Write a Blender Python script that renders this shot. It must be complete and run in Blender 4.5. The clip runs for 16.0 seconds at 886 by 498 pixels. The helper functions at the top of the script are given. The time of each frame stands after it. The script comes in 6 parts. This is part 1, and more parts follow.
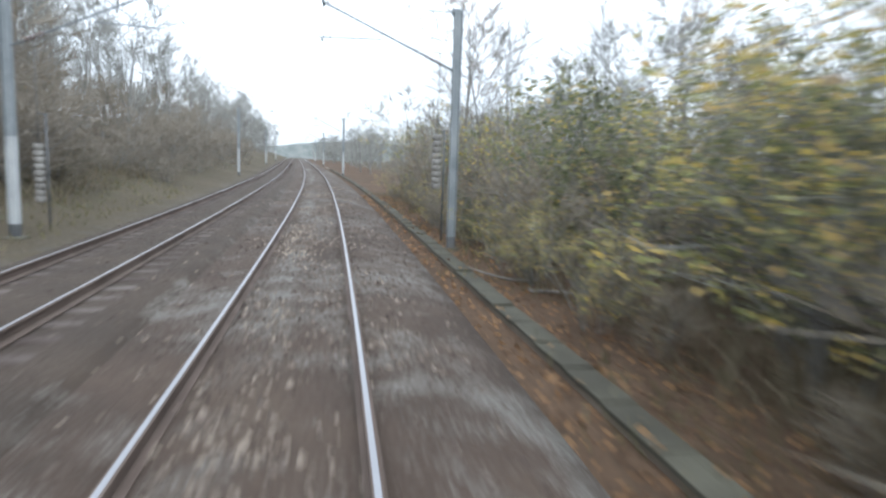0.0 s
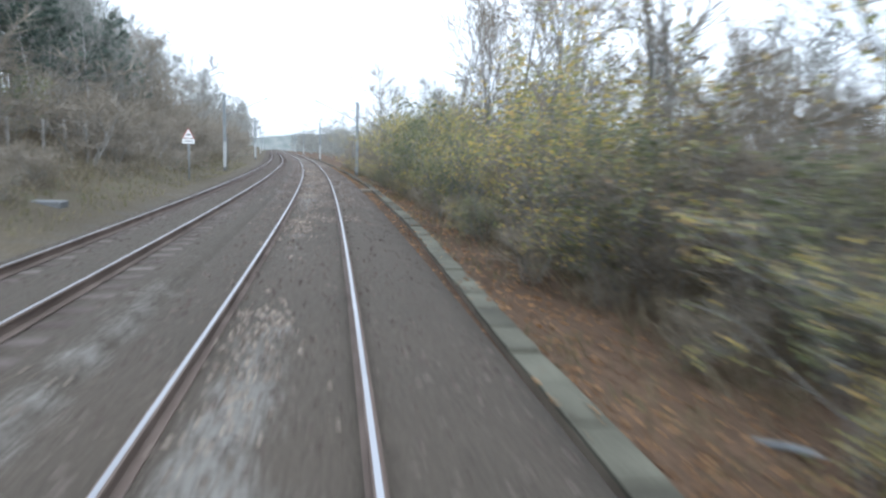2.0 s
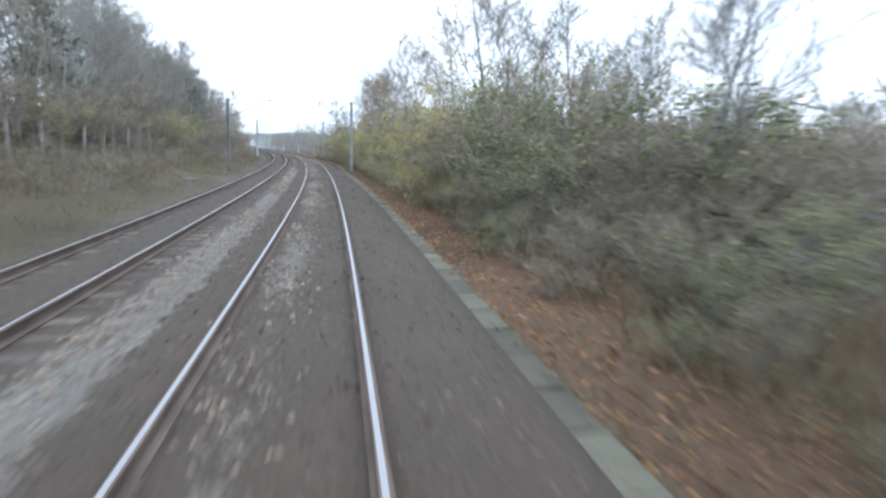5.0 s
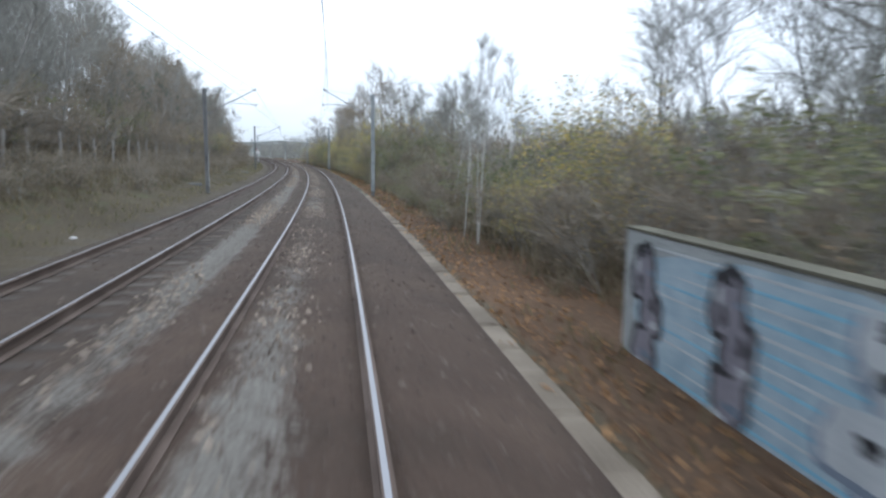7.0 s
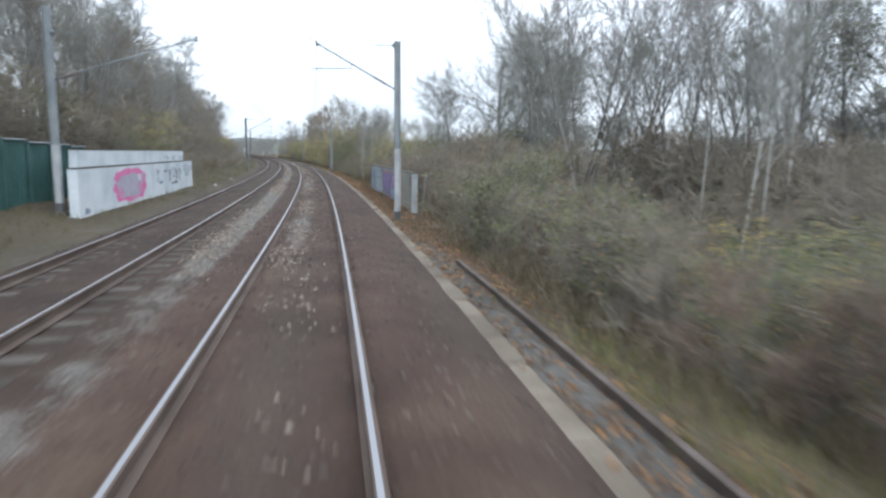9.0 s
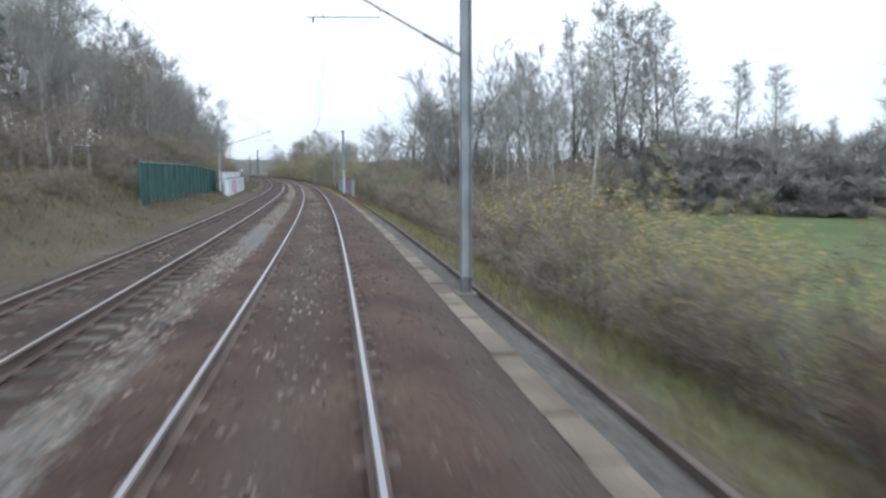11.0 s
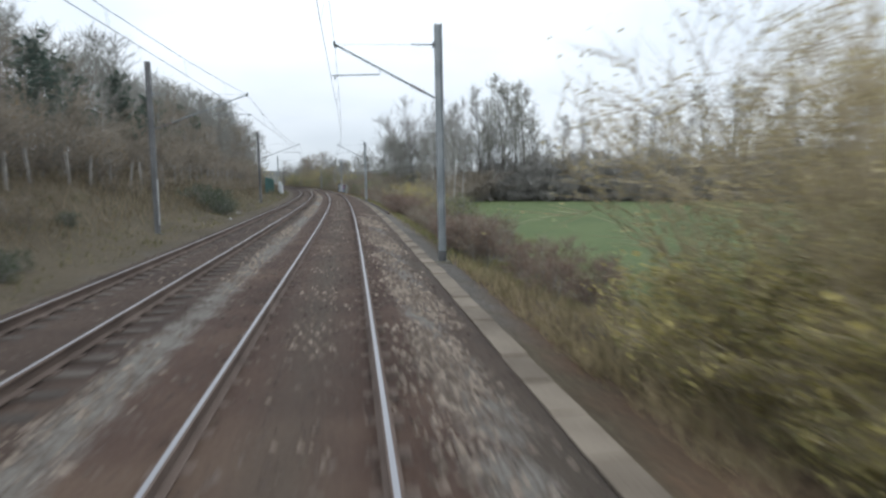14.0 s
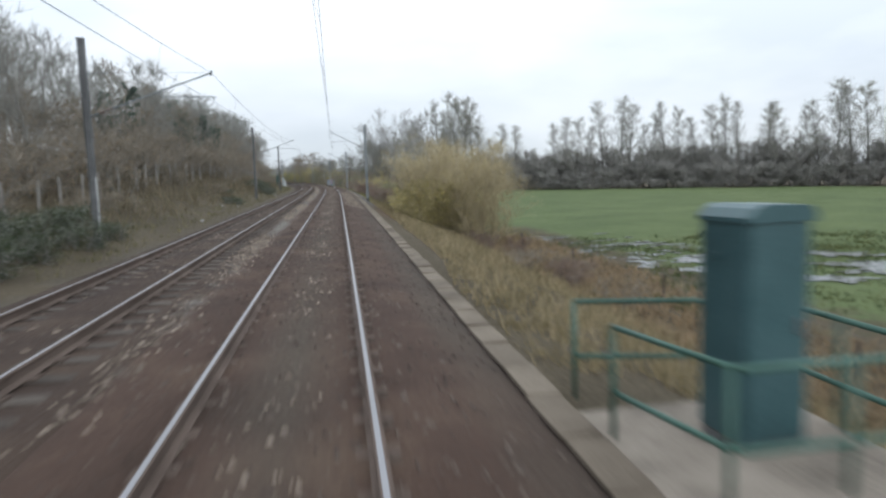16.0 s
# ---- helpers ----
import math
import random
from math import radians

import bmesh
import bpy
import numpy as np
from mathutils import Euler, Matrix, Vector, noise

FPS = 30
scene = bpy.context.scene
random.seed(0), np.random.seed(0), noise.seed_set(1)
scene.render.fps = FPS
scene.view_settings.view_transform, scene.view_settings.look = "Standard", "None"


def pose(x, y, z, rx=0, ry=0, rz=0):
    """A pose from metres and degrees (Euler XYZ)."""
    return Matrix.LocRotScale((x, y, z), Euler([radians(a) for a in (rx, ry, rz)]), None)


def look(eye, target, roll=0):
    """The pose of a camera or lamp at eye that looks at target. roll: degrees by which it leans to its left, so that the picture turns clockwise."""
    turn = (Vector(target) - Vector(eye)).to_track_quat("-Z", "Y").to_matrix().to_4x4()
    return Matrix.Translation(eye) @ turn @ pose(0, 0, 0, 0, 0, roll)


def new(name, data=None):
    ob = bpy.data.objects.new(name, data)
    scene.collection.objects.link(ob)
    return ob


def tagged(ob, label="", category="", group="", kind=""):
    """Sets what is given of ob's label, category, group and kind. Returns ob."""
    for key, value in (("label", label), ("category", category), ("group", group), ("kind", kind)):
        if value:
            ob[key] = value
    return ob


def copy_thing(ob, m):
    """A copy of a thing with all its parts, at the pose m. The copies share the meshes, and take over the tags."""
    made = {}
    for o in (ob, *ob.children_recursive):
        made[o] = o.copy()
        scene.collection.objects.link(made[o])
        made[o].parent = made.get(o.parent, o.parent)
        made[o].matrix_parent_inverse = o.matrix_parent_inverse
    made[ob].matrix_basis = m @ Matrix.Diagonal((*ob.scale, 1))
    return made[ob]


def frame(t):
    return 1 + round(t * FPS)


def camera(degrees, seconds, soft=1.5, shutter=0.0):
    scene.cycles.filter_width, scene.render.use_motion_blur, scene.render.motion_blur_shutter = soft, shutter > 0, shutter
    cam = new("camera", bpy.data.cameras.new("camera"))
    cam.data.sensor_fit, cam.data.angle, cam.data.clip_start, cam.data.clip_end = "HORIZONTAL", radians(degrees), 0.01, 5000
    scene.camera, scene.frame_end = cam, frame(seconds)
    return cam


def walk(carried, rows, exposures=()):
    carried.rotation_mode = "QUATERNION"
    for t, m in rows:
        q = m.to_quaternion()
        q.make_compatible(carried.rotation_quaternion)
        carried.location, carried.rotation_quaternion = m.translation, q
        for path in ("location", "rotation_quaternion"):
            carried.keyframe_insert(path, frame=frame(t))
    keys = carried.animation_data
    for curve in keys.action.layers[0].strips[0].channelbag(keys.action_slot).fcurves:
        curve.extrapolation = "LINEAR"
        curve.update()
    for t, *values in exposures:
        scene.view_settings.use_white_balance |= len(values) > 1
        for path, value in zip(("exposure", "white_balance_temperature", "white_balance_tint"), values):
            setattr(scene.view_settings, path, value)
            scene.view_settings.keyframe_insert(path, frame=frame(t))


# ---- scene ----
# ---- the camera and its way ----
cam = camera(69.03, 16.0, soft=2.5, shutter=0.34)
PATH = [
    (0.0, (-26.455, 304.585, 5.205), (-27.106, 314.481, 3.922), 1.95),
    (0.5, (-24.366, 295.483, 5.091), (-24.899, 305.380, 3.766), 2.11),
    (1.0, (-22.359, 286.344, 4.978), (-22.795, 296.239, 3.599), 2.04),
    (1.5, (-20.434, 277.171, 4.868), (-20.796, 287.068, 3.477), 2.00),
    (2.0, (-18.596, 267.994, 4.759), (-18.863, 277.893, 3.369), 1.91),
    (2.5, (-16.839, 258.794, 4.653), (-17.000, 268.697, 3.271), 2.39),
    (3.0, (-15.177, 249.665, 4.549), (-15.257, 259.566, 3.149), 2.12),
    (3.5, (-13.633, 240.736, 4.450), (-13.642, 250.639, 3.064), 2.14),
    (4.0, (-12.200, 231.989, 4.354), (-12.114, 241.891, 2.959), 1.92),
    (4.5, (-10.802, 222.960, 4.257), (-10.638, 232.857, 2.828), 1.60),
    (5.0, (-9.488, 213.930, 4.162), (-9.286, 223.826, 2.739), 1.35),
    (5.5, (-8.257, 204.887, 4.069), (-8.033, 214.784, 2.654), 1.02),
    (6.0, (-7.107, 195.799, 3.978), (-6.843, 205.696, 2.569), 0.76),
    (6.5, (-6.039, 186.668, 3.888), (-5.684, 196.559, 2.454), 0.62),
    (7.0, (-5.068, 177.660, 3.800), (-4.543, 187.557, 2.475), 0.73),
    (7.5, (-4.177, 168.654, 3.714), (-3.477, 178.546, 2.428), 0.36),
    (8.0, (-3.345, 159.414, 3.628), (-2.538, 169.296, 2.327), 0.48),
    (8.5, (-2.591, 150.124, 3.543), (-1.686, 159.995, 2.221), 0.67),
    (9.0, (-1.901, 140.526, 3.456), (-0.908, 150.380, 2.076), 0.52),
    (9.5, (-1.313, 131.067, 3.371), (-0.235, 140.910, 1.974), 0.44),
    (10.0, (-0.811, 121.575, 3.282), (0.345, 131.421, 1.972), 0.22),
    (10.5, (-0.399, 112.059, 3.190), (0.832, 121.910, 1.993), -0.06),
    (11.0, (-0.078, 102.550, 3.094), (1.230, 112.402, 1.985), -0.28),
    (11.5, (0.160, 93.079, 2.995), (1.533, 102.932, 1.980), -0.47),
    (12.0, (0.327, 83.542, 2.892), (1.736, 93.394, 1.917), -0.50),
    (12.5, (0.435, 74.042, 2.785), (1.861, 83.894, 1.833), -0.74),
    (13.0, (0.496, 64.762, 2.676), (1.912, 74.621, 1.788), -0.95),
    (13.5, (0.527, 55.697, 2.567), (1.910, 65.557, 1.634), -1.29),
    (14.0, (0.543, 46.359, 2.451), (1.911, 56.215, 1.465), -1.11),
    (14.5, (0.553, 36.784, 2.328), (1.942, 46.637, 1.335), -1.54),
    (15.0, (0.560, 27.212, 2.201), (2.005, 37.049, 1.131), -1.60),
    (15.5, (0.564, 17.688, 2.072), (2.070, 27.512, 0.963), -1.58),
    (16.0, (0.565, 8.088, 1.938), (2.120, 17.909, 0.876), -1.83),
]
walk(cam, [(t, look(eye, target, roll)) for t, eye, target, roll in PATH],
     exposures=((0.0, 0.66, 5750, 8), (1.5, 0.74, 5600, 8), (3.0, 0.78, 5400, 9), (4.0, 0.74, 5350, 9), (6.5, 0.38, 5750, 9), (7.1, 0.22, 5650, 9), (9.0, 0.37, 5750, 9), (11.5, 0.22, 5680, 9), (12.5, 0.1, 5740, 9), (14.0, -0.08, 5980, 9), (14.5, -0.03, 6020, 9), (16.0, -0.08, 6020, 9)))

# ---- overcast daylight ----
SUN_UP, SUN_TURN = radians(27), radians(200)
world = bpy.data.worlds.new("overcast_sky")
scene.world = world
world.use_nodes = True
wn, wl = world.node_tree.nodes, world.node_tree.links
wn.clear()
w_out = wn.new("ShaderNodeOutputWorld")
w_bg = wn.new("ShaderNodeBackground")
w_sky = wn.new("ShaderNodeTexSky")
w_sky.sky_type, w_sky.sun_disc = "NISHITA", False
w_sky.sun_elevation, w_sky.sun_rotation = SUN_UP, SUN_TURN
w_scale = wn.new("ShaderNodeVectorMath")
w_scale.operation = "SCALE"
w_scale.inputs["Scale"].default_value = 0.10
w_tex = wn.new("ShaderNodeTexCoord")
w_map = wn.new("ShaderNodeMapping")
w_map.inputs["Scale"].default_value = (1.0, 1.0, 3.2)
w_noise = wn.new("ShaderNodeTexNoise")
w_noise.inputs["Scale"].default_value = 2.2
w_noise.inputs["Detail"].default_value = 6.0
w_noise.inputs["Roughness"].default_value = 0.5
w_ramp = wn.new("ShaderNodeValToRGB")
w_ramp.color_ramp.elements[0].position, w_ramp.color_ramp.elements[0].color = 0.36, (0.88, 0.92, 0.95, 1)
w_ramp.color_ramp.elements[1].position, w_ramp.color_ramp.elements[1].color = 0.60, (1.10, 1.12, 1.13, 1)
w_mix = wn.new("ShaderNodeMix")
w_mix.data_type = "RGBA"
w_mix.inputs["Factor"].default_value = 0.93
wl.new(w_sky.outputs["Color"], w_scale.inputs[0])
wl.new(w_tex.outputs["Generated"], w_map.inputs["Vector"])
wl.new(w_map.outputs["Vector"], w_noise.inputs["Vector"])
# a cloud-covered sky is about three times as bright overhead as at the horizon
w_up = wn.new("ShaderNodeSeparateXYZ")
w_lift = wn.new("ShaderNodeMapRange")
w_lift.inputs["From Min"].default_value, w_lift.inputs["From Max"].default_value = 0.0, 1.0
w_lift.inputs["To Min"].default_value, w_lift.inputs["To Max"].default_value = 0.80, 2.45
w_dome = wn.new("ShaderNodeVectorMath")
w_dome.operation = "SCALE"
wl.new(w_tex.outputs["Generated"], w_up.inputs["Vector"])
wl.new(w_up.outputs["Z"], w_lift.inputs["Value"])
wl.new(w_noise.outputs["Fac"], w_ramp.inputs["Fac"])
wl.new(w_ramp.outputs["Color"], w_dome.inputs[0])
wl.new(w_lift.outputs["Result"], w_dome.inputs["Scale"])
wl.new(w_scale.outputs["Vector"], w_mix.inputs["A"])
wl.new(w_dome.outputs["Vector"], w_mix.inputs["B"])
wl.new(w_mix.outputs["Result"], w_bg.inputs["Color"])
wl.new(w_bg.outputs["Background"], w_out.inputs["Surface"])
w_bg.inputs["Strength"].default_value = 1.0

sun = new("sun", bpy.data.lights.new("sun", "SUN"))
sun.data.energy, sun.data.angle, sun.data.color = 1.4, radians(40), (1.0, 0.97, 0.93)
sun.matrix_world = pose(0, 0, 60, 90 - math.degrees(SUN_UP), 0, 20)

# ---- materials ----
def material(name, colours, size=1.0, rough=0.85, metal=0.0, bump=0.3, fine=0.04, spread=0.25, per="", specular=0.3):
    """Two scales of noise drive a ramp of colours; size and fine are metres. per: 'island' or 'object' adds a random shade."""
    m = bpy.data.materials.new(name)
    m.use_nodes = True
    n, l = m.node_tree.nodes, m.node_tree.links
    b = n["Principled BSDF"]
    b.inputs["Roughness"].default_value, b.inputs["Metallic"].default_value = rough, metal
    b.inputs["Specular IOR Level"].default_value = specular
    g = n.new("ShaderNodeNewGeometry")
    big, small = n.new("ShaderNodeTexNoise"), n.new("ShaderNodeTexNoise")
    big.inputs["Scale"].default_value, small.inputs["Scale"].default_value = 1 / size, 1 / fine
    big.inputs["Detail"].default_value, small.inputs["Detail"].default_value = 4, 3
    l.new(g.outputs["Position"], big.inputs["Vector"])
    l.new(g.outputs["Position"], small.inputs["Vector"])
    mix = n.new("ShaderNodeMath")
    mix.operation = "MULTIPLY_ADD"
    mix.inputs[1].default_value = 0.55
    l.new(small.outputs["Fac"], mix.inputs[0])
    half = n.new("ShaderNodeMath")
    half.operation = "MULTIPLY_ADD"
    half.inputs[1].default_value, half.inputs[2].default_value = 0.9, -0.22
    l.new(big.outputs["Fac"], half.inputs[0])
    l.new(half.outputs[0], mix.inputs[2])
    last = mix.outputs[0]
    if per:
        extra = n.new("ShaderNodeMath")
        extra.operation = "MULTIPLY_ADD"
        extra.inputs[1].default_value = spread * 2
        if per == "island":
            l.new(g.outputs["Random Per Island"], extra.inputs[0])
        else:
            o = n.new("ShaderNodeObjectInfo")
            l.new(o.outputs["Random"], extra.inputs[0])
        off = n.new("ShaderNodeMath")
        off.operation = "SUBTRACT"
        off.inputs[1].default_value = spread
        l.new(last, off.inputs[0])
        l.new(off.outputs[0], extra.inputs[2])
        last = extra.outputs[0]
    ramp = n.new("ShaderNodeValToRGB")
    e = ramp.color_ramp.elements
    while len(e) < len(colours):
        e.new(0.5)
    for k, c in enumerate(colours):
        e[k].position = 0.25 + 0.5 * k / max(1, len(colours) - 1)
        e[k].color = (*c, 1)
    l.new(last, ramp.inputs["Fac"])
    l.new(ramp.outputs["Color"], b.inputs["Base Color"])
    if bump:
        bp = n.new("ShaderNodeBump")
        bp.inputs["Strength"].default_value, bp.inputs["Distance"].default_value = bump, fine
        l.new(small.outputs["Fac"], bp.inputs["Height"])
        l.new(bp.outputs["Normal"], b.inputs["Normal"])
    return m


def leafy(name, colours, through_=0.52, spread=0.35, **kw):
    """Leaves and sprays of fine twigs let some of the light through."""
    m = material(name, colours, size=1.5, fine=0.1, rough=0.6, bump=0, per="island", spread=spread, **kw)
    n, l = m.node_tree.nodes, m.node_tree.links
    t, mx = n.new("ShaderNodeBsdfTranslucent"), n.new("ShaderNodeMixShader")
    mx.inputs["Fac"].default_value = through_
    ramp = next(k for k in n if k.type == "VALTORGB")
    l.new(ramp.outputs["Color"], t.inputs["Color"])
    l.new(n["Principled BSDF"].outputs[0], mx.inputs[1])
    l.new(t.outputs[0], mx.inputs[2])
    l.new(mx.outputs[0], n["Material Output"].inputs["Surface"])
    return m


M_BALLAST = material("ballast_bed", [(.021, .012, .007), (.044, .025, .017), (.073, .048, .032)], size=1.6, fine=0.05, rough=0.95, bump=0.9)
# the far track's bed has the same browns about a quarter darker
M_BALLASTFAR = material("darker_ballast_bed", [(.016, .009, .006), (.034, .021, .014), (.056, .038, .026)], size=1.6, fine=0.05, rough=0.95, bump=0.9)


def add_pale(m, colours):
    """Mixes pale newer stone into the bed, with a ragged border, and grey stone that carries less brake rust."""
    n, l = m.node_tree.nodes, m.node_tree.links
    b = n["Principled BSDF"]
    old = b.inputs["Base Color"].links[0].from_socket
    w, g = n.new("ShaderNodeVertexColor"), n.new("ShaderNodeNewGeometry")
    w.layer_name = "pale"
    k1, k2 = n.new("ShaderNodeTexNoise"), n.new("ShaderNodeTexNoise")
    for k, size in ((k1, .55), (k2, .045)):
        k.inputs["Scale"].default_value, k.inputs["Detail"].default_value = 1 / size, 4
        l.new(g.outputs["Position"], k.inputs["Vector"])
    mix = n.new("ShaderNodeMath")
    mix.operation = "ADD"
    l.new(k1.outputs["Fac"], mix.inputs[0])
    l.new(k2.outputs["Fac"], mix.inputs[1])
    add = n.new("ShaderNodeMath")
    add.operation = "ADD"
    l.new(mix.outputs[0], add.inputs[0])
    l.new(w.outputs["Color"], add.inputs[1])
    r = n.new("ShaderNodeMapRange")
    r.inputs["From Min"].default_value, r.inputs["From Max"].default_value = 1.32, 1.62
    l.new(add.outputs[0], r.inputs["Value"])
    ramp = n.new("ShaderNodeValToRGB")
    e = ramp.color_ramp.elements
    e[0].position, e[0].color, e[1].position, e[1].color = .3, (*colours[0], 1), .7, (*colours[1], 1)
    l.new(k2.outputs["Fac"], ramp.inputs["Fac"])
    clean = n.new("ShaderNodeVertexColor")
    clean.layer_name = "clean"
    grey = n.new("ShaderNodeValToRGB")
    e = grey.color_ramp.elements
    e[0].position, e[0].color, e[1].position, e[1].color = .3, (.025, .020, .014, 1), .7, (.070, .059, .044, 1)
    l.new(k2.outputs["Fac"], grey.inputs["Fac"])
    tone = n.new("ShaderNodeMix")
    tone.data_type = "RGBA"
    l.new(clean.outputs["Color"], tone.inputs["Factor"])
    l.new(old, tone.inputs["A"])
    l.new(grey.outputs["Color"], tone.inputs["B"])
    old = tone.outputs["Result"]
    x = n.new("ShaderNodeMix")
    x.data_type = "RGBA"
    l.new(r.outputs["Result"], x.inputs["Factor"])
    l.new(old, x.inputs["A"])
    l.new(ramp.outputs["Color"], x.inputs["B"])
    l.new(x.outputs["Result"], b.inputs["Base Color"])


for m in (M_BALLAST, M_BALLASTFAR):
    add_pale(m, ((.058, .051, .043), (.158, .146, .128)))
M_STONE = material("ballast_stone", [(.048, .036, .030), (.07, .054, .045), (.11, .09, .076)], size=2.2, fine=0.03, rough=0.9, per="island", spread=0.3)
M_PALE = material("pale_fresh_stone", [(.087, .071, .056), (.150, .121, .098), (.233, .194, .157)], size=1.0, fine=0.03, rough=0.9, per="island", spread=0.3)
M_RAILTOP = material("polished_rail_head", [(.207, .207, .218), (.275, .275, .287)], size=3.0, fine=0.02, rough=0.42, metal=0.85, bump=0.03)
M_RAIL = material("rusty_rail_web", [(.052, .038, .030), (.083, .061, .049), (.124, .095, .078)], size=0.8, fine=0.02, rough=0.9)
M_SLEEPER = material("stained_concrete_sleeper", [(.030, .024, .019), (.049, .039, .032), (.075, .064, .054)], size=0.7, fine=0.03, rough=0.95, per="object", spread=0.22)
M_SLEEPERS = material("stained_concrete_sleepers", [(.041, .029, .024), (.064, .050, .043), (.096, .080, .069)], size=0.7, fine=0.03, rough=0.95, per="island", spread=0.22)
M_TROUGH = material("weathered_concrete_trough", [(.070, .056, .041), (.115, .094, .071), (.164, .137, .106)], size=0.9, fine=0.03, rough=0.95, per="object", spread=0.12)
M_PAD = material("stained_beige_concrete_slab", [(.085, .072, .058), (.165, .142, .116), (.215, .188, .156)], size=0.55, fine=0.03, rough=0.95)
M_OLDTROUGH = material("mossy_and_dimmed_concrete", [(.037, .034, .024), (.064, .060, .043), (.100, .095, .070)], size=0.8, fine=0.03, rough=0.95, per="object", spread=0.15)
M_CONCRETE = material("grey_concrete", [(.213, .213, .205), (.312, .312, .303), (.394, .394, .385)], size=1.3, fine=0.04, rough=0.9)
M_WALLGREY = material("stained_grey_concrete_wall", [(.164, .176, .176), (.238, .254, .254), (.312, .328, .328)], size=1.2, fine=0.05, rough=0.9)
M_PAINTED = material("pale_blue_grey_painted_concrete", [(.344, .385, .410), (.459, .492, .508), (.541, .558, .566)], size=1.1, fine=0.05, rough=0.85)
M_STEEL = material("galvanised_grey_steel", [(.123, .139, .148), (.197, .217, .226), (.271, .287, .291)], size=0.7, fine=0.02, rough=0.6, metal=0.2, bump=0.08)
M_BAND = material("white_painted_steel", [(.242, .256, .256), (.330, .343, .343), (.403, .410, .403)], size=0.5, fine=0.02, rough=0.65, bump=0.06)
M_DARKSTEEL = material("dark_weathered_steel", [(.06, .062, .064), (.105, .108, .11), (.16, .163, .165)], size=0.7, fine=0.02, rough=0.65, metal=0.3)
M_WIRE = material("tarnished_copper_wire", [(.06, .065, .07), (.10, .105, .11)], size=2, fine=0.02, rough=0.5, metal=0.6, bump=0)
M_INSUL = material("brown_glazed_porcelain", [(.08, .04, .03), (.13, .07, .05)], size=0.4, fine=0.02, rough=0.25, bump=0)
M_TEAL = material("teal_green_painted_steel", [(.014, .040, .046), (.022, .059, .066), (.038, .081, .089)], size=0.8, fine=0.03, rough=0.45, bump=0.08, specular=0.5)
M_GREENRAIL = material("green_painted_tube", [(.021, .057, .044), (.037, .086, .067), (.061, .114, .092)], size=0.5, fine=0.02, rough=0.5, bump=0.05)
M_FENCE = material("dark_green_metal_sheet", [(.016, .045, .041), (.029, .070, .064), (.049, .098, .090)], size=1.2, fine=0.05, rough=0.6)
M_POST = material("weathered_concrete_post", [(.115, .108, .098), (.189, .180, .164), (.262, .254, .234)], size=0.5, fine=0.03, rough=0.95)
M_TIMBER = material("dark_creosoted_timber", [(.037, .028, .023), (.070, .054, .045), (.107, .087, .074)], size=0.5, fine=0.03, rough=0.9)
M_BARK = material("grey_brown_bark", [(.100, .096, .087), (.162, .157, .144), (.228, .223, .206)], size=0.4, fine=0.03, rough=0.95, bump=0.5)
M_TWIG = leafy("bare_grey_brown_twigs", [(.163, .161, .144), (.221, .219, .196), (.283, .281, .254)], .45, .2)
M_REDTWIG = leafy("reddish_brown_twigs", [(.131, .113, .088), (.194, .168, .132), (.267, .236, .189)], .45, .2)
# grey of the distant twigs, its base colour lifted to imitate haze
M_HAZETWIG = leafy("haze_lightened_far_twigs", [(.26, .252, .236), (.295, .286, .268), (.335, .325, .305)], .5, .2)
M_BIRCH = material("pale_birch_bark", [(.22, .215, .20), (.36, .35, .33), (.46, .45, .43)], size=0.25, fine=0.04, rough=0.85)
M_YELLOW = leafy("yellow_green_autumn_leaves", [(.164, .176, .068), (.344, .302, .090), (.558, .412, .108), (.492, .336, .144), (.295, .302, .126)])
M_TAN = leafy("thin_straw_yellow_leaves", [(.305, .260, .124), (.438, .376, .190), (.545, .470, .264)])
M_OLIVE = leafy("yellow_green_willow_leaves", [(.188, .177, .073), (.332, .296, .110), (.508, .430, .166)])
M_REDSTEM = leafy("dark_red_brown_twigs", [(.105, .074, .058), (.16, .115, .09), (.225, .17, .135)], .4, .2)
M_GREENLEAF = leafy("dull_green_leaves", [(.105, .115, .062), (.165, .175, .09), (.24, .235, .125)])
M_BROWNLEAF = leafy("withered_brown_leaves", [(.12, .09, .055), (.22, .16, .095), (.32, .235, .14)])
M_PINE = leafy("dark_pine_needles", [(.050, .074, .062), (.083, .114, .094), (.121, .155, .120)])
M_GREENGRASS = leafy("green_grass_blades", [(.108, .112, .043), (.166, .158, .068), (.230, .209, .101)])
M_MARSH = leafy("dark_green_rushes", [(.040, .058, .022), (.072, .090, .036), (.122, .130, .054)])
M_VERGE = leafy("short_olive_verge_grass", [(.075, .078, .038), (.13, .122, .062), (.195, .172, .10)])
M_STRAW = leafy("dry_straw_grass", [(.135, .113, .062), (.223, .182, .102), (.317, .259, .158)])
# poplar leaf colour is lightened to carry haze over the far trees
M_POPLARLEAF = leafy("haze_lightened_olive_leaves", [(.28, .29, .235), (.345, .35, .285), (.41, .41, .335)], .6, .2)
M_GORSE = leafy("dark_green_gorse", [(.022, .035, .018), (.040, .058, .027), (.065, .083, .040)])
M_WILLOWTWIG = leafy("yellow_brown_willow_twigs", [(.235, .196, .122), (.342, .289, .186), (.440, .376, .254)], .4, .2)
M_BRACKEN = leafy("withered_bracken_stems", [(.085, .072, .045), (.145, .12, .078), (.21, .176, .12)])
M_LITTER = leafy("fallen_orange_brown_leaves", [(.079, .043, .021), (.194, .103, .043), (.310, .178, .081)])
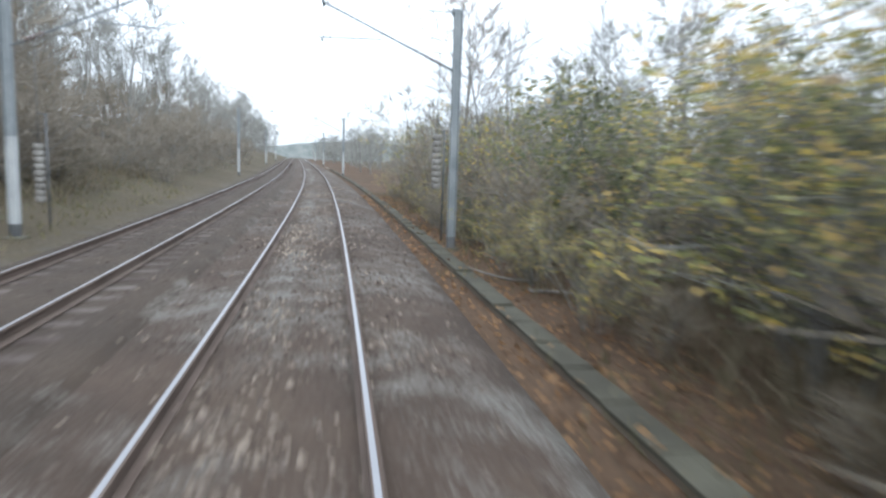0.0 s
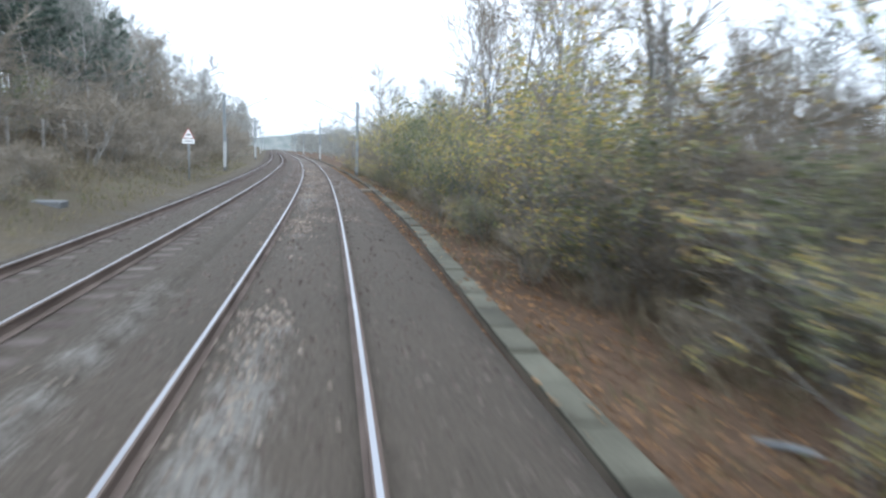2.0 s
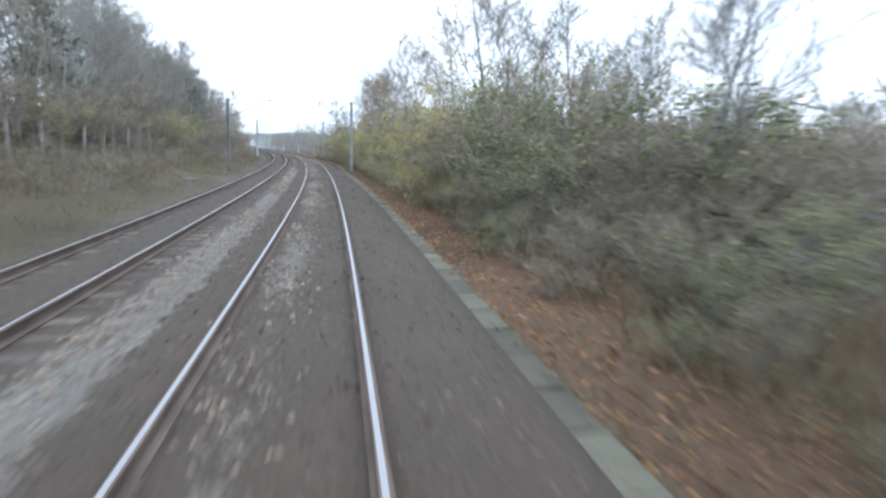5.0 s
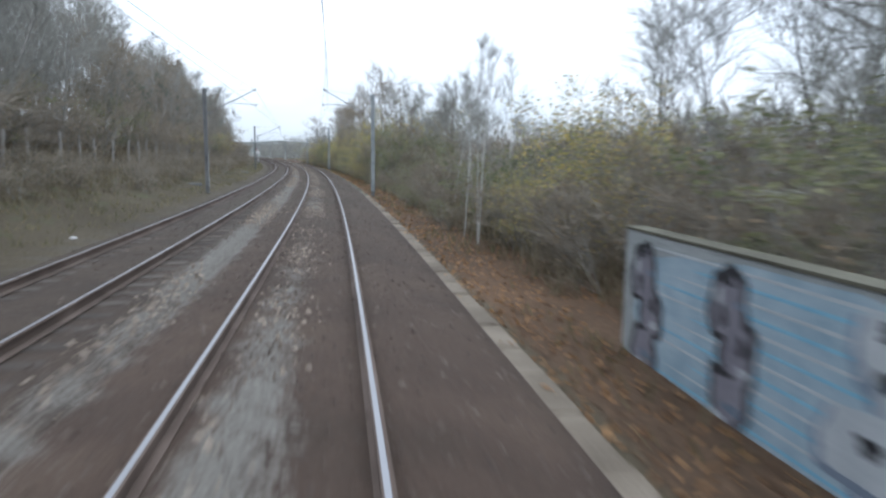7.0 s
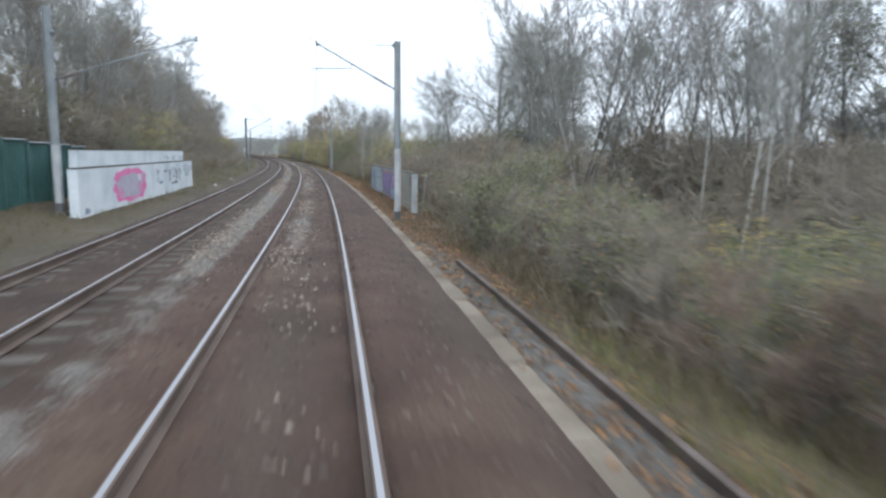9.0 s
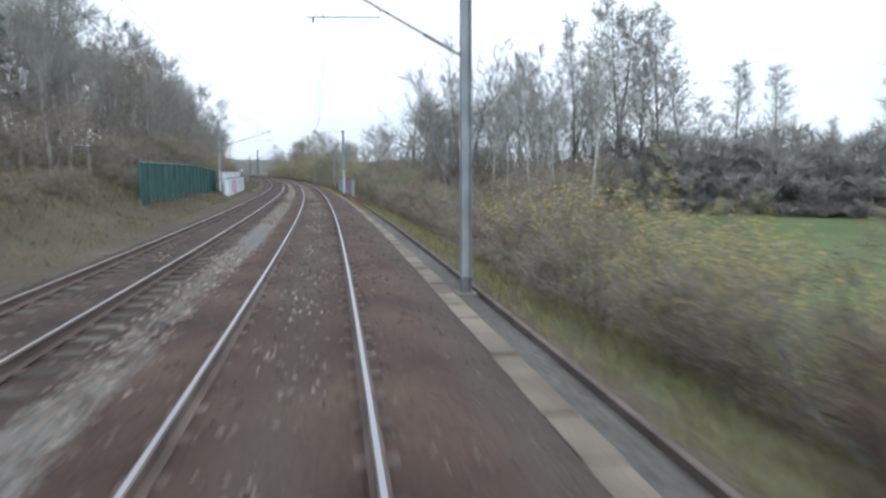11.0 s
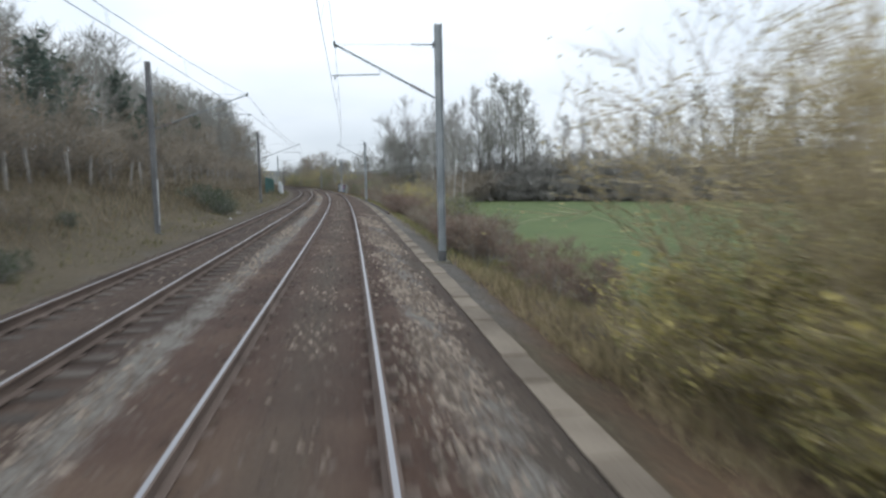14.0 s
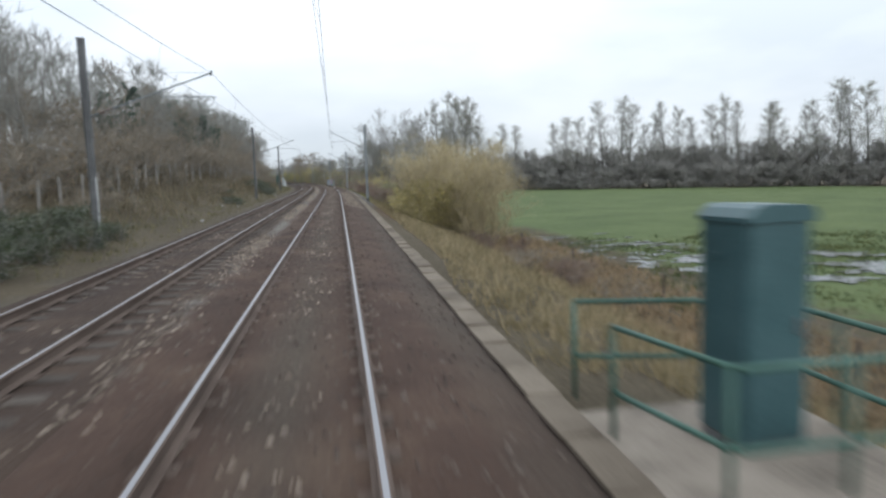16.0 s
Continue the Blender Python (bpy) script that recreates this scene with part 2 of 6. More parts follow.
M_SIGN = material("white_sign_face", [(.527, .535, .527), (.663, .663, .654)], size=0.4, fine=0.05, rough=0.5, bump=0)
M_BLACK = material("black_paint", [(.016, .017, .02), (.03, .03, .034)], size=0.5, fine=0.04, rough=0.6, bump=0)
M_PURPLE = material("purple_spray_paint", [(.148, .123, .254), (.213, .180, .336)], size=0.4, fine=0.05, rough=0.6, bump=0.05)
M_PINK = material("pink_spray_paint", [(.451, .098, .246), (.558, .180, .344)], size=0.4, fine=0.05, rough=0.6, bump=0.05)
M_MAUVE = material("mauve_spray_paint", [(.328, .221, .312), (.426, .295, .394)], size=0.4, fine=0.05, rough=0.6, bump=0.05)
M_CYAN = material("light_blue_spray_paint", [(.139, .295, .410), (.213, .385, .500)], size=0.4, fine=0.05, rough=0.6, bump=0.05)
M_ORANGE = material("orange_spray_paint", [(.328, .148, .090), (.426, .221, .139)], size=0.4, fine=0.05, rough=0.6, bump=0.05)
M_SILVER = material("pale_silver_spray_paint", [(.295, .320, .336), (.410, .426, .443)], size=0.4, fine=0.05, rough=0.5, bump=0.05)
M_MINT = material("mint_green_spray_paint", [(.14, .27, .23), (.12, .31, .255), (.19, .36, .30)], size=0.4, fine=0.05, rough=0.6, bump=0.05)
M_CYANPALE = material("pale_blue_wash", [(.180, .254, .303), (.254, .328, .377), (.328, .385, .426)], size=0.3, fine=0.05, rough=0.7, bump=0.05)
M_MAUVEGREY = material("grey_mauve_spray_paint", [(.131, .123, .148), (.213, .205, .230)], size=0.4, fine=0.05, rough=0.6, bump=0.05)
M_DARKPURPLE = material("dark_purple_spray_paint", [(.07, .05, .16), (.12, .08, .22)], size=0.4, fine=0.05, rough=0.6, bump=0.05)
M_PINK2 = material("magenta_spray_paint", [(.262, .127, .271), (.336, .189, .344)], size=0.4, fine=0.05, rough=0.6, bump=0.05)
M_ORANGE2 = material("faded_orange_spray_paint", [(.22, .15, .125), (.31, .17, .13), (.36, .16, .115)], size=0.3, fine=0.05, rough=0.7, bump=0.05)
M_GREYLILAC = material("grey_lilac_spray_paint", [(.271, .262, .312), (.369, .353, .394)], size=0.3, fine=0.05, rough=0.7, bump=0.05)
M_SLATE = material("slate_blue_spray_paint", [(.098, .123, .164), (.180, .213, .262)], size=0.3, fine=0.05, rough=0.7, bump=0.05)
# distance haze is mixed into the ridge's grey-green base colour
M_HILL = material("far_woodland_with_haze_tint", [(.091, .105, .099), (.135, .146, .138), (.184, .184, .173)], size=14.0, fine=2.5, rough=1.0, bump=0.6)


def water_material():
    m = material("shallow_flood_water", [(.05, .055, .05), (.08, .085, .075)], size=1.5, fine=0.3, rough=0.06, bump=0.05, specular=0.6)
    return m


M_WATER = water_material()


def ground_material():
    """One sheet: the painted weights say where green grass, fallen leaves and grit lie; the rest is dead grass and soil."""
    m = bpy.data.materials.new("soil_grass_and_leaf_litter")
    m.use_nodes = True
    n, l = m.node_tree.nodes, m.node_tree.links
    b = n["Principled BSDF"]
    b.inputs["Roughness"].default_value, b.inputs["Specular IOR Level"].default_value = 0.95, 0.15
    g = n.new("ShaderNodeNewGeometry")
    zone = n.new("ShaderNodeVertexColor")
    zone.layer_name = "zone"
    parts = n.new("ShaderNodeSeparateColor")
    l.new(zone.outputs["Color"], parts.inputs["Color"])
    noises = []
    for size in (6.0, 0.8, 0.09):
        k = n.new("ShaderNodeTexNoise")
        k.inputs["Scale"].default_value, k.inputs["Detail"].default_value = 1 / size, 5
        l.new(g.outputs["Position"], k.inputs["Vector"])
        noises.append(k)

    def ramp(src, colours, lo=0.32, hi=0.68):
        r = n.new("ShaderNodeValToRGB")
        e = r.color_ramp.elements
        while len(e) < len(colours):
            e.new(0.5)
        for k, c in enumerate(colours):
            e[k].position, e[k].color = lo + (hi - lo) * k / (len(colours) - 1), (*c, 1)
        l.new(src, r.inputs["Fac"])
        return r.outputs["Color"]

    def blend(fac, a, c):
        x = n.new("ShaderNodeMix")
        x.data_type = "RGBA"
        l.new(fac, x.inputs["Factor"])
        l.new(a, x.inputs["A"])
        l.new(c, x.inputs["B"])
        return x.outputs["Result"]

    def ragged(weight):
        """The weight with an uneven border."""
        s = n.new("ShaderNodeMath")
        s.operation = "MULTIPLY_ADD"
        s.inputs[1].default_value, s.inputs[2].default_value = 0.9, -0.45
        l.new(noises[1].outputs["Fac"], s.inputs[0])
        a = n.new("ShaderNodeMath")
        a.operation = "ADD"
        l.new(weight, a.inputs[0])
        l.new(s.outputs[0], a.inputs[1])
        c = n.new("ShaderNodeMapRange")
        c.inputs["From Min"].default_value, c.inputs["From Max"].default_value = 0.3, 0.7
        l.new(a.outputs[0], c.inputs["Value"])
        return c.outputs["Result"]

    mixn = n.new("ShaderNodeMath")
    mixn.operation = "MULTIPLY_ADD"
    mixn.inputs[1].default_value = 0.6
    l.new(noises[2].outputs["Fac"], mixn.inputs[0])
    part_ = n.new("ShaderNodeMath")
    part_.operation = "MULTIPLY"
    part_.inputs[1].default_value = 0.4
    l.new(noises[0].outputs["Fac"], part_.inputs[0])
    l.new(part_.outputs[0], mixn.inputs[2])
    soil = ramp(mixn.outputs[0], [(.034, .027, .017), (.060, .049, .032), (.095, .077, .052)])
    green = ramp(mixn.outputs[0], [(.046, .064, .026), (.071, .094, .038), (.102, .123, .053)])
    leaves = ramp(mixn.outputs[0], [(.030, .020, .013), (.061, .039, .024), (.110, .067, .040)])
    grit = ramp(mixn.outputs[0], [(.036, .032, .027), (.068, .062, .054), (.115, .106, .095)])
    c = blend(ragged(parts.outputs["Red"]), soil, green)
    c = blend(ragged(parts.outputs["Green"]), c, leaves)
    c = blend(ragged(parts.outputs["Blue"]), c, grit)
    l.new(c, b.inputs["Base Color"])
    bp = n.new("ShaderNodeBump")
    bp.inputs["Strength"].default_value, bp.inputs["Distance"].default_value = 0.8, 0.08
    l.new(noises[2].outputs["Fac"], bp.inputs["Height"])
    l.new(bp.outputs["Normal"], b.inputs["Normal"])
    return m


M_GROUND = ground_material()

# ---- the line: a left-hand curve of about 1000 m radius on a rising grade ----
BEND = ((-90, -.02), (-40, -.02), (20, 0), (50, .07), (80, .64), (110, 1.01), (140, .98), (170, .95), (200, 1.04), (230, .99), (260, .95), (290, 1.0),
        (320, 1.02), (350, .77), (380, .33), (410, 0), (2600, 0))                                                # 1 / km
GRADE = ((-90, 1.65), (-40, 1.65), (20, 1.35), (80, 1.11), (140, .88), (200, .99), (260, 1.13), (320, 1.27), (380, 1.28),
         (440, 1.1), (560, .8), (700, .3), (900, 0), (2600, 0))                                                   # per cent
CANT = ((-90, -.4), (-40, -.42), (20, -.1), (80, 1.2), (140, 1.28), (200, 1.73), (260, 2.1), (320, 1.89), (380, 1.69), (440, 0), (2600, 0))  # degrees
TRACK_GAP = 3.46
S_ALL = np.arange(-90.0, 2600.0, 1.0)


def along(pairs, s):
    return np.interp(s, [p[0] for p in pairs], [p[1] for p in pairs])


def summed(v):
    c = np.concatenate([[0], np.cumsum((v[1:] + v[:-1]) / 2)])
    return c - np.interp(0, S_ALL, c)


TURN = summed(along(BEND, S_ALL) * 1e-3)
LINE = np.stack([summed(-np.sin(TURN)), summed(np.cos(TURN)), summed(along(GRADE, S_ALL) * 1e-2)], 1)


def spot(s, u=0.0, h=0.0):
    """World places at s metres along the line, u to its right and h above the rails."""
    s, u, h = np.broadcast_arrays(*(np.asarray(k, float) for k in (s, u, h)))
    a = np.interp(s, S_ALL, TURN)
    x, y, z = (np.interp(s, S_ALL, LINE[:, k]) for k in range(3))
    return np.stack([x + np.cos(a) * u, y + np.sin(a) * u, z + h], -1)


def heading(s):
    return float(np.interp(s, S_ALL, TURN))


def stand(s, u, h=0.0, turn=0.0, tilt=0.0):
    """A pose upright at that place, with y along the line."""
    p = spot(s, u, h)
    return pose(*p, tilt, 0, math.degrees(heading(s)) + turn)


def mesh(name, verts, faces, mat, smooth=False):
    me = bpy.data.meshes.new(name)
    me.from_pydata([tuple(map(float, v)) for v in verts], [], [tuple(f) for f in faces])
    for k in mat if isinstance(mat, (list, tuple)) else [mat]:
        me.materials.append(k)
    if smooth:
        me.polygons.foreach_set("use_smooth", [True] * len(me.polygons))
    me.update()
    return me


def part(name, me, parent, m=None, label=""):
    ob = new(name, me)
    ob.parent = parent
    if m is not None:
        ob.matrix_basis = m
    return tagged(ob, label) if label else ob


def thing(name, label, category, m=None, group="", kind=""):
    ob = new(name)
    if m is not None:
        ob.matrix_basis = m
    return tagged(ob, label, category, group, kind)


class Solid:
    """Collects boxes, tubes and prisms into one mesh."""

    def __init__(self):
        self.v, self.f = [], []

    def add(self, verts, faces):
        n = len(self.v)
        self.v.extend(tuple(map(float, p)) for p in verts)
        self.f.extend(tuple(n + k for k in f) for f in faces)
        return self

    def box(self, lo, hi, bevel=0.0):
        (a, b, c), (d, e, f) = lo, hi
        if bevel <= 0:
            return self.add([(a, b, c), (d, b, c), (d, e, c), (a, e, c), (a, b, f), (d, b, f), (d, e, f), (a, e, f)],
                            [(3, 2, 1, 0), (4, 5, 6, 7), (0, 1, 5, 4), (1, 2, 6, 5), (2, 3, 7, 6), (3, 0, 4, 7)])
        q = bevel
        ring = lambda i, z: [(a + i, b + q, z), (a + q, b + i, z), (d - q, b + i, z), (d - i, b + q, z), (d - i, e - q, z), (d - q, e - i, z), (a + q, e - i, z), (a + i, e - q, z)]
        rings = [ring(q, c), ring(0, c + q), ring(0, f - q), ring(q, f)]
        rings[0] = [(min(max(x, a + q), d - q), min(max(y, b + q), e - q), z) for x, y, z in rings[0]]
        rings[3] = [(min(max(x, a + q), d - q), min(max(y, b + q), e - q), z) for x, y, z in rings[3]]
        faces = [(7, 6, 5, 4, 3, 2, 1, 0), tuple(24 + k for k in range(8))]
        for r in range(3):
            faces += [(8 * r + k, 8 * r + (k + 1) % 8, 8 * r + 8 + (k + 1) % 8, 8 * r + 8 + k) for k in range(8)]
        return self.add(sum(rings, []), faces)

    def tube(self, pts, rads, n=6, cap=True):
        pts = [Vector(p) for p in pts]
        rads = [rads] * len(pts) if isinstance(rads, (int, float)) else rads
        vs, fs = [], []
        for i, p in enumerate(pts):
            d = (pts[min(i + 1, len(pts) - 1)] - pts[max(i - 1, 0)]).normalized()
            a = d.orthogonal().normalized() if i == 0 else (a - d * a.dot(d)).normalized()
            b = d.cross(a)
            for k in range(n):
                w = 2 * math.pi * k / n
                vs.append(p + (a * math.cos(w) + b * math.sin(w)) * rads[i])
        for i in range(len(pts) - 1):
            fs += [(i * n + k, i * n + (k + 1) % n, (i + 1) * n + (k + 1) % n, (i + 1) * n + k) for k in range(n)]
        if cap:
            fs += [tuple(range(n - 1, -1, -1)), tuple((len(pts) - 1) * n + k for k in range(n))]
        return self.add(vs, fs)

    def prism(self, outline, y0, y1):
        """An outline in x and z, drawn out along y."""
        n = len(outline)
        return self.add([(x, y0, z) for x, z in outline] + [(x, y1, z) for x, z in outline],
                        [tuple(range(n)), tuple(range(2 * n - 1, n - 1, -1))] + [(k, n + k, n + (k + 1) % n, (k + 1) % n) for k in range(n)])

    def mesh(self, name, mat, smooth=False):
        return mesh(name, self.v, self.f, mat, smooth)


def swept(outline, s_list, cant=True, closed=True, base=0.0):
    """Verts and faces of a cross-section (u, h), turned by the cant about u = base, carried along the line."""
    s_list = np.asarray(s_list, float)
    o = np.asarray(outline, float)
    c = np.radians(along(CANT, s_list)) if cant else np.zeros(len(s_list))
    u = base + (o[None, :, 0] - base) * np.cos(c)[:, None] - o[None, :, 1] * np.sin(c)[:, None]
    h = (o[None, :, 0] - base) * np.sin(c)[:, None] + o[None, :, 1] * np.cos(c)[:, None]
    v = spot(s_list[:, None], u, h).reshape(-1, 3)
    n, k = len(o), len(s_list)
    f = []
    for i in range(k - 1):
        f += [(i * n + j, i * n + (j + 1) % n, (i + 1) * n + (j + 1) % n, (i + 1) * n + j) for j in range(n if closed else n - 1)]
    if closed:
        f += [tuple(range(n - 1, -1, -1)), tuple((k - 1) * n + j for j in range(n))]
    return v, f


# ---- the ground, one sheet ----
def step(a, b, x):
    t = np.clip((np.asarray(x, float) - a) / (b - a), 0, 1)
    return t * t * (3 - 2 * t)


def wob(x, y, size, seed=0):
    """A cheap smooth unevenness in -1..1."""
    x, y = x / size, y / size
    return (np.sin(1.7 * x + 2.3 * np.sin(0.9 * y + seed)) + np.sin(2.1 * y + 1.9 * np.sin(1.3 * x + 2 * seed)) + np.sin(3.3 * (x + y) + seed)) / 3


CUT_RIGHT = ((1.5, -.62), (2.0, -.56), (2.9, -.50), (4.2, -.52), (6, -.6), (12, -.7), (40, -.6), (150, 0), (3000, 20))
BANK_RIGHT = ((1.5, -.62), (2.0, -.56), (2.9, -.53), (3.6, -.66), (4.4, -.95), (9, -2.75), (13, -3.1), (20, -3.05), (40, -2.9), (160, -2.8), (3000, 10))
LEFT_NEAR = ((-5.1, -.62), (-5.6, -.5), (-7.2, -.42), (-9, -.2), (-13, .35), (-18, 1.6), (-26, 3.4), (-60, 5), (-800, 10))
LEFT_BANK = ((-5.1, -.62), (-5.6, -.5), (-7.2, -.38), (-8.6, -.05), (-12, 1.5), (-17, 3.2), (-26, 5), (-60, 7), (-800, 12))
LEFT_FAR = ((-5.1, -.62), (-5.6, -.5), (-7.2, -.35), (-9, .1), (-13, 1.3), (-18, 3.0), (-28, 5.2), (-60, 7.5), (-800, 12))


def ground_h(s, u):
    """The ground's height over the rails."""
    s, u = np.broadcast_arrays(np.asarray(s, float), np.asarray(u, float))

    def prof(p):
        q = sorted(p)
        return np.interp(u, [k[0] for k in q], [k[1] for k in q])
    w = step(158, 172, s - 1.2 * np.maximum(u - 10, 0))
    right = prof(BANK_RIGHT) * (1 - w) + prof(CUT_RIGHT) * w
    w1, w2 = step(30, 66, s), step(135, 200, s)
    left = (prof(LEFT_NEAR) * (1 - w1) + prof(LEFT_BANK) * w1) * (1 - w2) + prof(LEFT_FAR) * w2
    h = np.where(u > -1.7, right, left)
    rough = step(2.6, 6, u) + step(5.8, 9, -u)
    rough = rough * (1 - .85 * step(10, 13, u) * (1 - step(-6, 0, s - (162 - 1.05 * (u - 48)))))
    return h + rough * (0.10 * wob(s, u, 2.3) + 0.16 * wob(s, u, 7.0, 2) * step(4, 12, np.abs(u)))


def ground_z(s, u):
    return spot(s, u, ground_h(s, u))


s_steps = np.concatenate([np.arange(-90, 420, 1.5), np.arange(420, 700, 6), np.geomspace(700, 2590, 22)])
u_steps = np.concatenate([-np.geomspace(800, 60, 10), np.arange(-56, -16, 2.5), np.arange(-16, -5.6, .6), [-5.3, -4.9, -3.5, -1.7, 0, 1.4],
                          np.arange(1.8, 5, .3), np.arange(5, 16, .8), np.arange(16, 60, 2.2), np.geomspace(60, 2500, 22)])
gs, gu = np.meshgrid(s_steps, u_steps, indexing="ij")
verts = ground_z(gs, gu).reshape(-1, 3)
a_, b_ = len(s_steps), len(u_steps)
faces = [(i * b_ + j, i * b_ + j + 1, (i + 1) * b_ + j + 1, (i + 1) * b_ + j) for i in range(a_ - 1) for j in range(b_ - 1)]
me = mesh("ground", verts, faces, M_GROUND, smooth=True)
zone = me.color_attributes.new("zone", "FLOAT_COLOR", "POINT")
field = step(9.5, 12.5, gu) * (1 - step(-4, 2, gs - (162 - 1.05 * (gu - 48))))
marsh = step(9, 12, gu) * (1 - step(15, 19, gu)) * (1 - step(58, 70, gs))
green = np.maximum.reduce([field * (1 - .75 * marsh), .4 * step(3.5, 4.3, gu) * (1 - step(5.5, 7.5, gu)) * step(60, 72, gs) * (1 - step(120, 150, gs)),
                           (.2 + .06 * step(170, 200, gs)) * step(7.0, 7.8, -gu) * (1 - step(11, 15, -gu))])
litter = step(2.5 - .35 * step(262, 276, gs), 3.2 - .6 * step(262, 276, gs), gu) * (1 - .8 * step(9, 14, gu)) * np.maximum(step(140, 165, gs), .6 * step(36, 44, gs) * (1 - step(62, 70, gs)) * (1 - step(4.5, 6, gu)))
litter = np.maximum(litter, .45 * step(11, 16, -gu))
grit = np.maximum(step(4.9, 5.3, -gu) * (1 - step(6.0, 7.0, -gu)) * .4, step(2.2, 2.4, gu) * (1 - step(3.1, 3.7, gu)) * (.85 - .78 * step(150, 165, gs)) * step(48, 64, gs))
zone.data.foreach_set("color", np.stack([green, litter, grit, np.ones_like(green)], -1).astype(np.float32).reshape(-1))
ground = tagged(new("ground", me), "grassy and leaf-strewn ground along the railway line", "ground", kind="structure")

# ---- ballast beds ----
S_TRACK = np.concatenate([np.arange(-80, 430, 2.0), np.arange(430, 900, 10.0)])
BED_NEAR = ((-2.0, -.42), (-1.85, -.20), (-1.65, -.172), (-1.5, -.165), (-1.3, -.174), (-1.1, -.156), (-.9, -.165), (-.72, -.172), (-.62, -.172), (-.45, -.17), (-.2, -.165), (.05, -.168), (.3, -.172), (.62, -.172), (.72, -.172), (.9, -.165), (1.1, -.156),
            (1.35, -.175), (1.55, -.22), (1.75, -.26), (2.0, -.34), (2.32, -.43), (2.36, -.7))
BED_FAR = ((-5.85, -.7), (-5.2, -.27), (-4.9, -.185), (-4.6, -.172), (-3.8, -.172), (-3.4, -.172), (-3.0, -.172), (-2.5, -.172), (-2.3, -.17), (-2.1, -.165), (-1.9, -.172), (-1.75, -.19), (-1.55, -.42))
S_BED = np.concatenate([np.arange(-80, 345, 1.0), np.arange(345, 900, 10.0)])


def pale_weight(s, u):
    """Where newer pale stone has been tipped: between the tracks, in the middle of the near one and beside it."""
    ridge = np.exp(-((u + 1.8) / .34) ** 2) * (.80 + .38 * wob(s, 0 * u, 9.0, 1)) * (1 - .8 * step(262, 290, s)) * step(6, 20, s) * (.55 + .45 * step(30, 75, s))
    middle = np.exp(-((u + .25) / .36) ** 2) * (.48 + .42 * wob(s, 0 * u, 6.0, 3)) * step(140, 165, s)
    spread = .45 * step(284, 300, s) * (.7 + .5 * wob(s, u, 2.2, 2)) * (u > -1.9)
    shoulder = np.exp(-((u - 1.55) / .4) ** 2) * .6 * step(45, 51, s) * (1 - step(74, 86, s))
    return np.clip(np.maximum.reduce([ridge, middle, spread, shoulder]), 0, 1)


def sunk(s, across, near=True):
    """How far the bed lies below its usual level: heaped up round the near rails, a little low on the older far track."""
    old, a = 1 - step(128, 165, s), np.abs(across)
    if not near:
        return .010 * old * (1 - step(1.25, 1.5, a))
    return -.032 * (1 - step(.66, .70, a)) - (.030 - .028 * old) * step(.78, .9, a) * (1 - step(1.3, 1.6, a))


for form, base in ((BED_NEAR, 0.0), (BED_FAR, -TRACK_GAP)):
    v, f = swept(form, S_BED, closed=False, base=base)
    v[:, 2] -= sunk(S_BED[:, None], np.array([[p[0] - base for p in form]]), base == 0).reshape(-1)
    me = mesh("ballast", v, f, M_BALLASTFAR if base else M_BALLAST, smooth=True)
    w = pale_weight(S_BED[:, None], np.array([[p[0] for p in form]])).reshape(-1)
    me.color_attributes.new("pale", "FLOAT_COLOR", "POINT").data.foreach_set("color", np.stack([w, w, w, np.ones_like(w)], -1).astype(np.float32).reshape(-1))
    w = (step(150, 235, S_BED) * (.85 - .45 * step(285, 306, S_BED)))[:, None] * np.ones((1, len(form)))
    if base == 0:
        across = np.array([[p[0] for p in form]])
        w = np.maximum(w, (1 - step(130, 170, S_BED))[:, None] * (.75 * np.exp(-(across / .33) ** 2) + .7 * step(1.5, 1.9, across)) * (.75 + .35 * wob(S_BED[:, None], across * 2, 3.0, 4)))
    w = np.clip(w, 0, 1).reshape(-1)
    me.color_attributes.new("clean", "FLOAT_COLOR", "POINT").data.foreach_set("color", np.stack([w, w, w, np.ones_like(w)], -1).astype(np.float32).reshape(-1))
    tagged(new("ballast", me), "brown stained stone ballast under a railway track", "ballast", kind="structure")

RAIL_FORM = ((-.020, .001), (.020, .001), (.034, -.004), (.036, -.03), (.009, -.045), (.009, -.125), (.07, -.145), (.07, -.158), (-.07, -.158), (-.07, -.145), (-.009, -.125), (-.009, -.045), (-.036, -.03), (-.034, -.004))
SLEEPER_GAP = 0.65
solid = Solid().prism(((-1.25, -.26), (1.25, -.26), (1.25, -.175), (1.2, -.16), (.45, -.16), (.32, -.185), (-.32, -.185), (-.45, -.16), (-1.2, -.16), (-1.25, -.175)), -.13, .13)
ME_SLEEPER = solid.mesh("sleeper", M_SLEEPER)


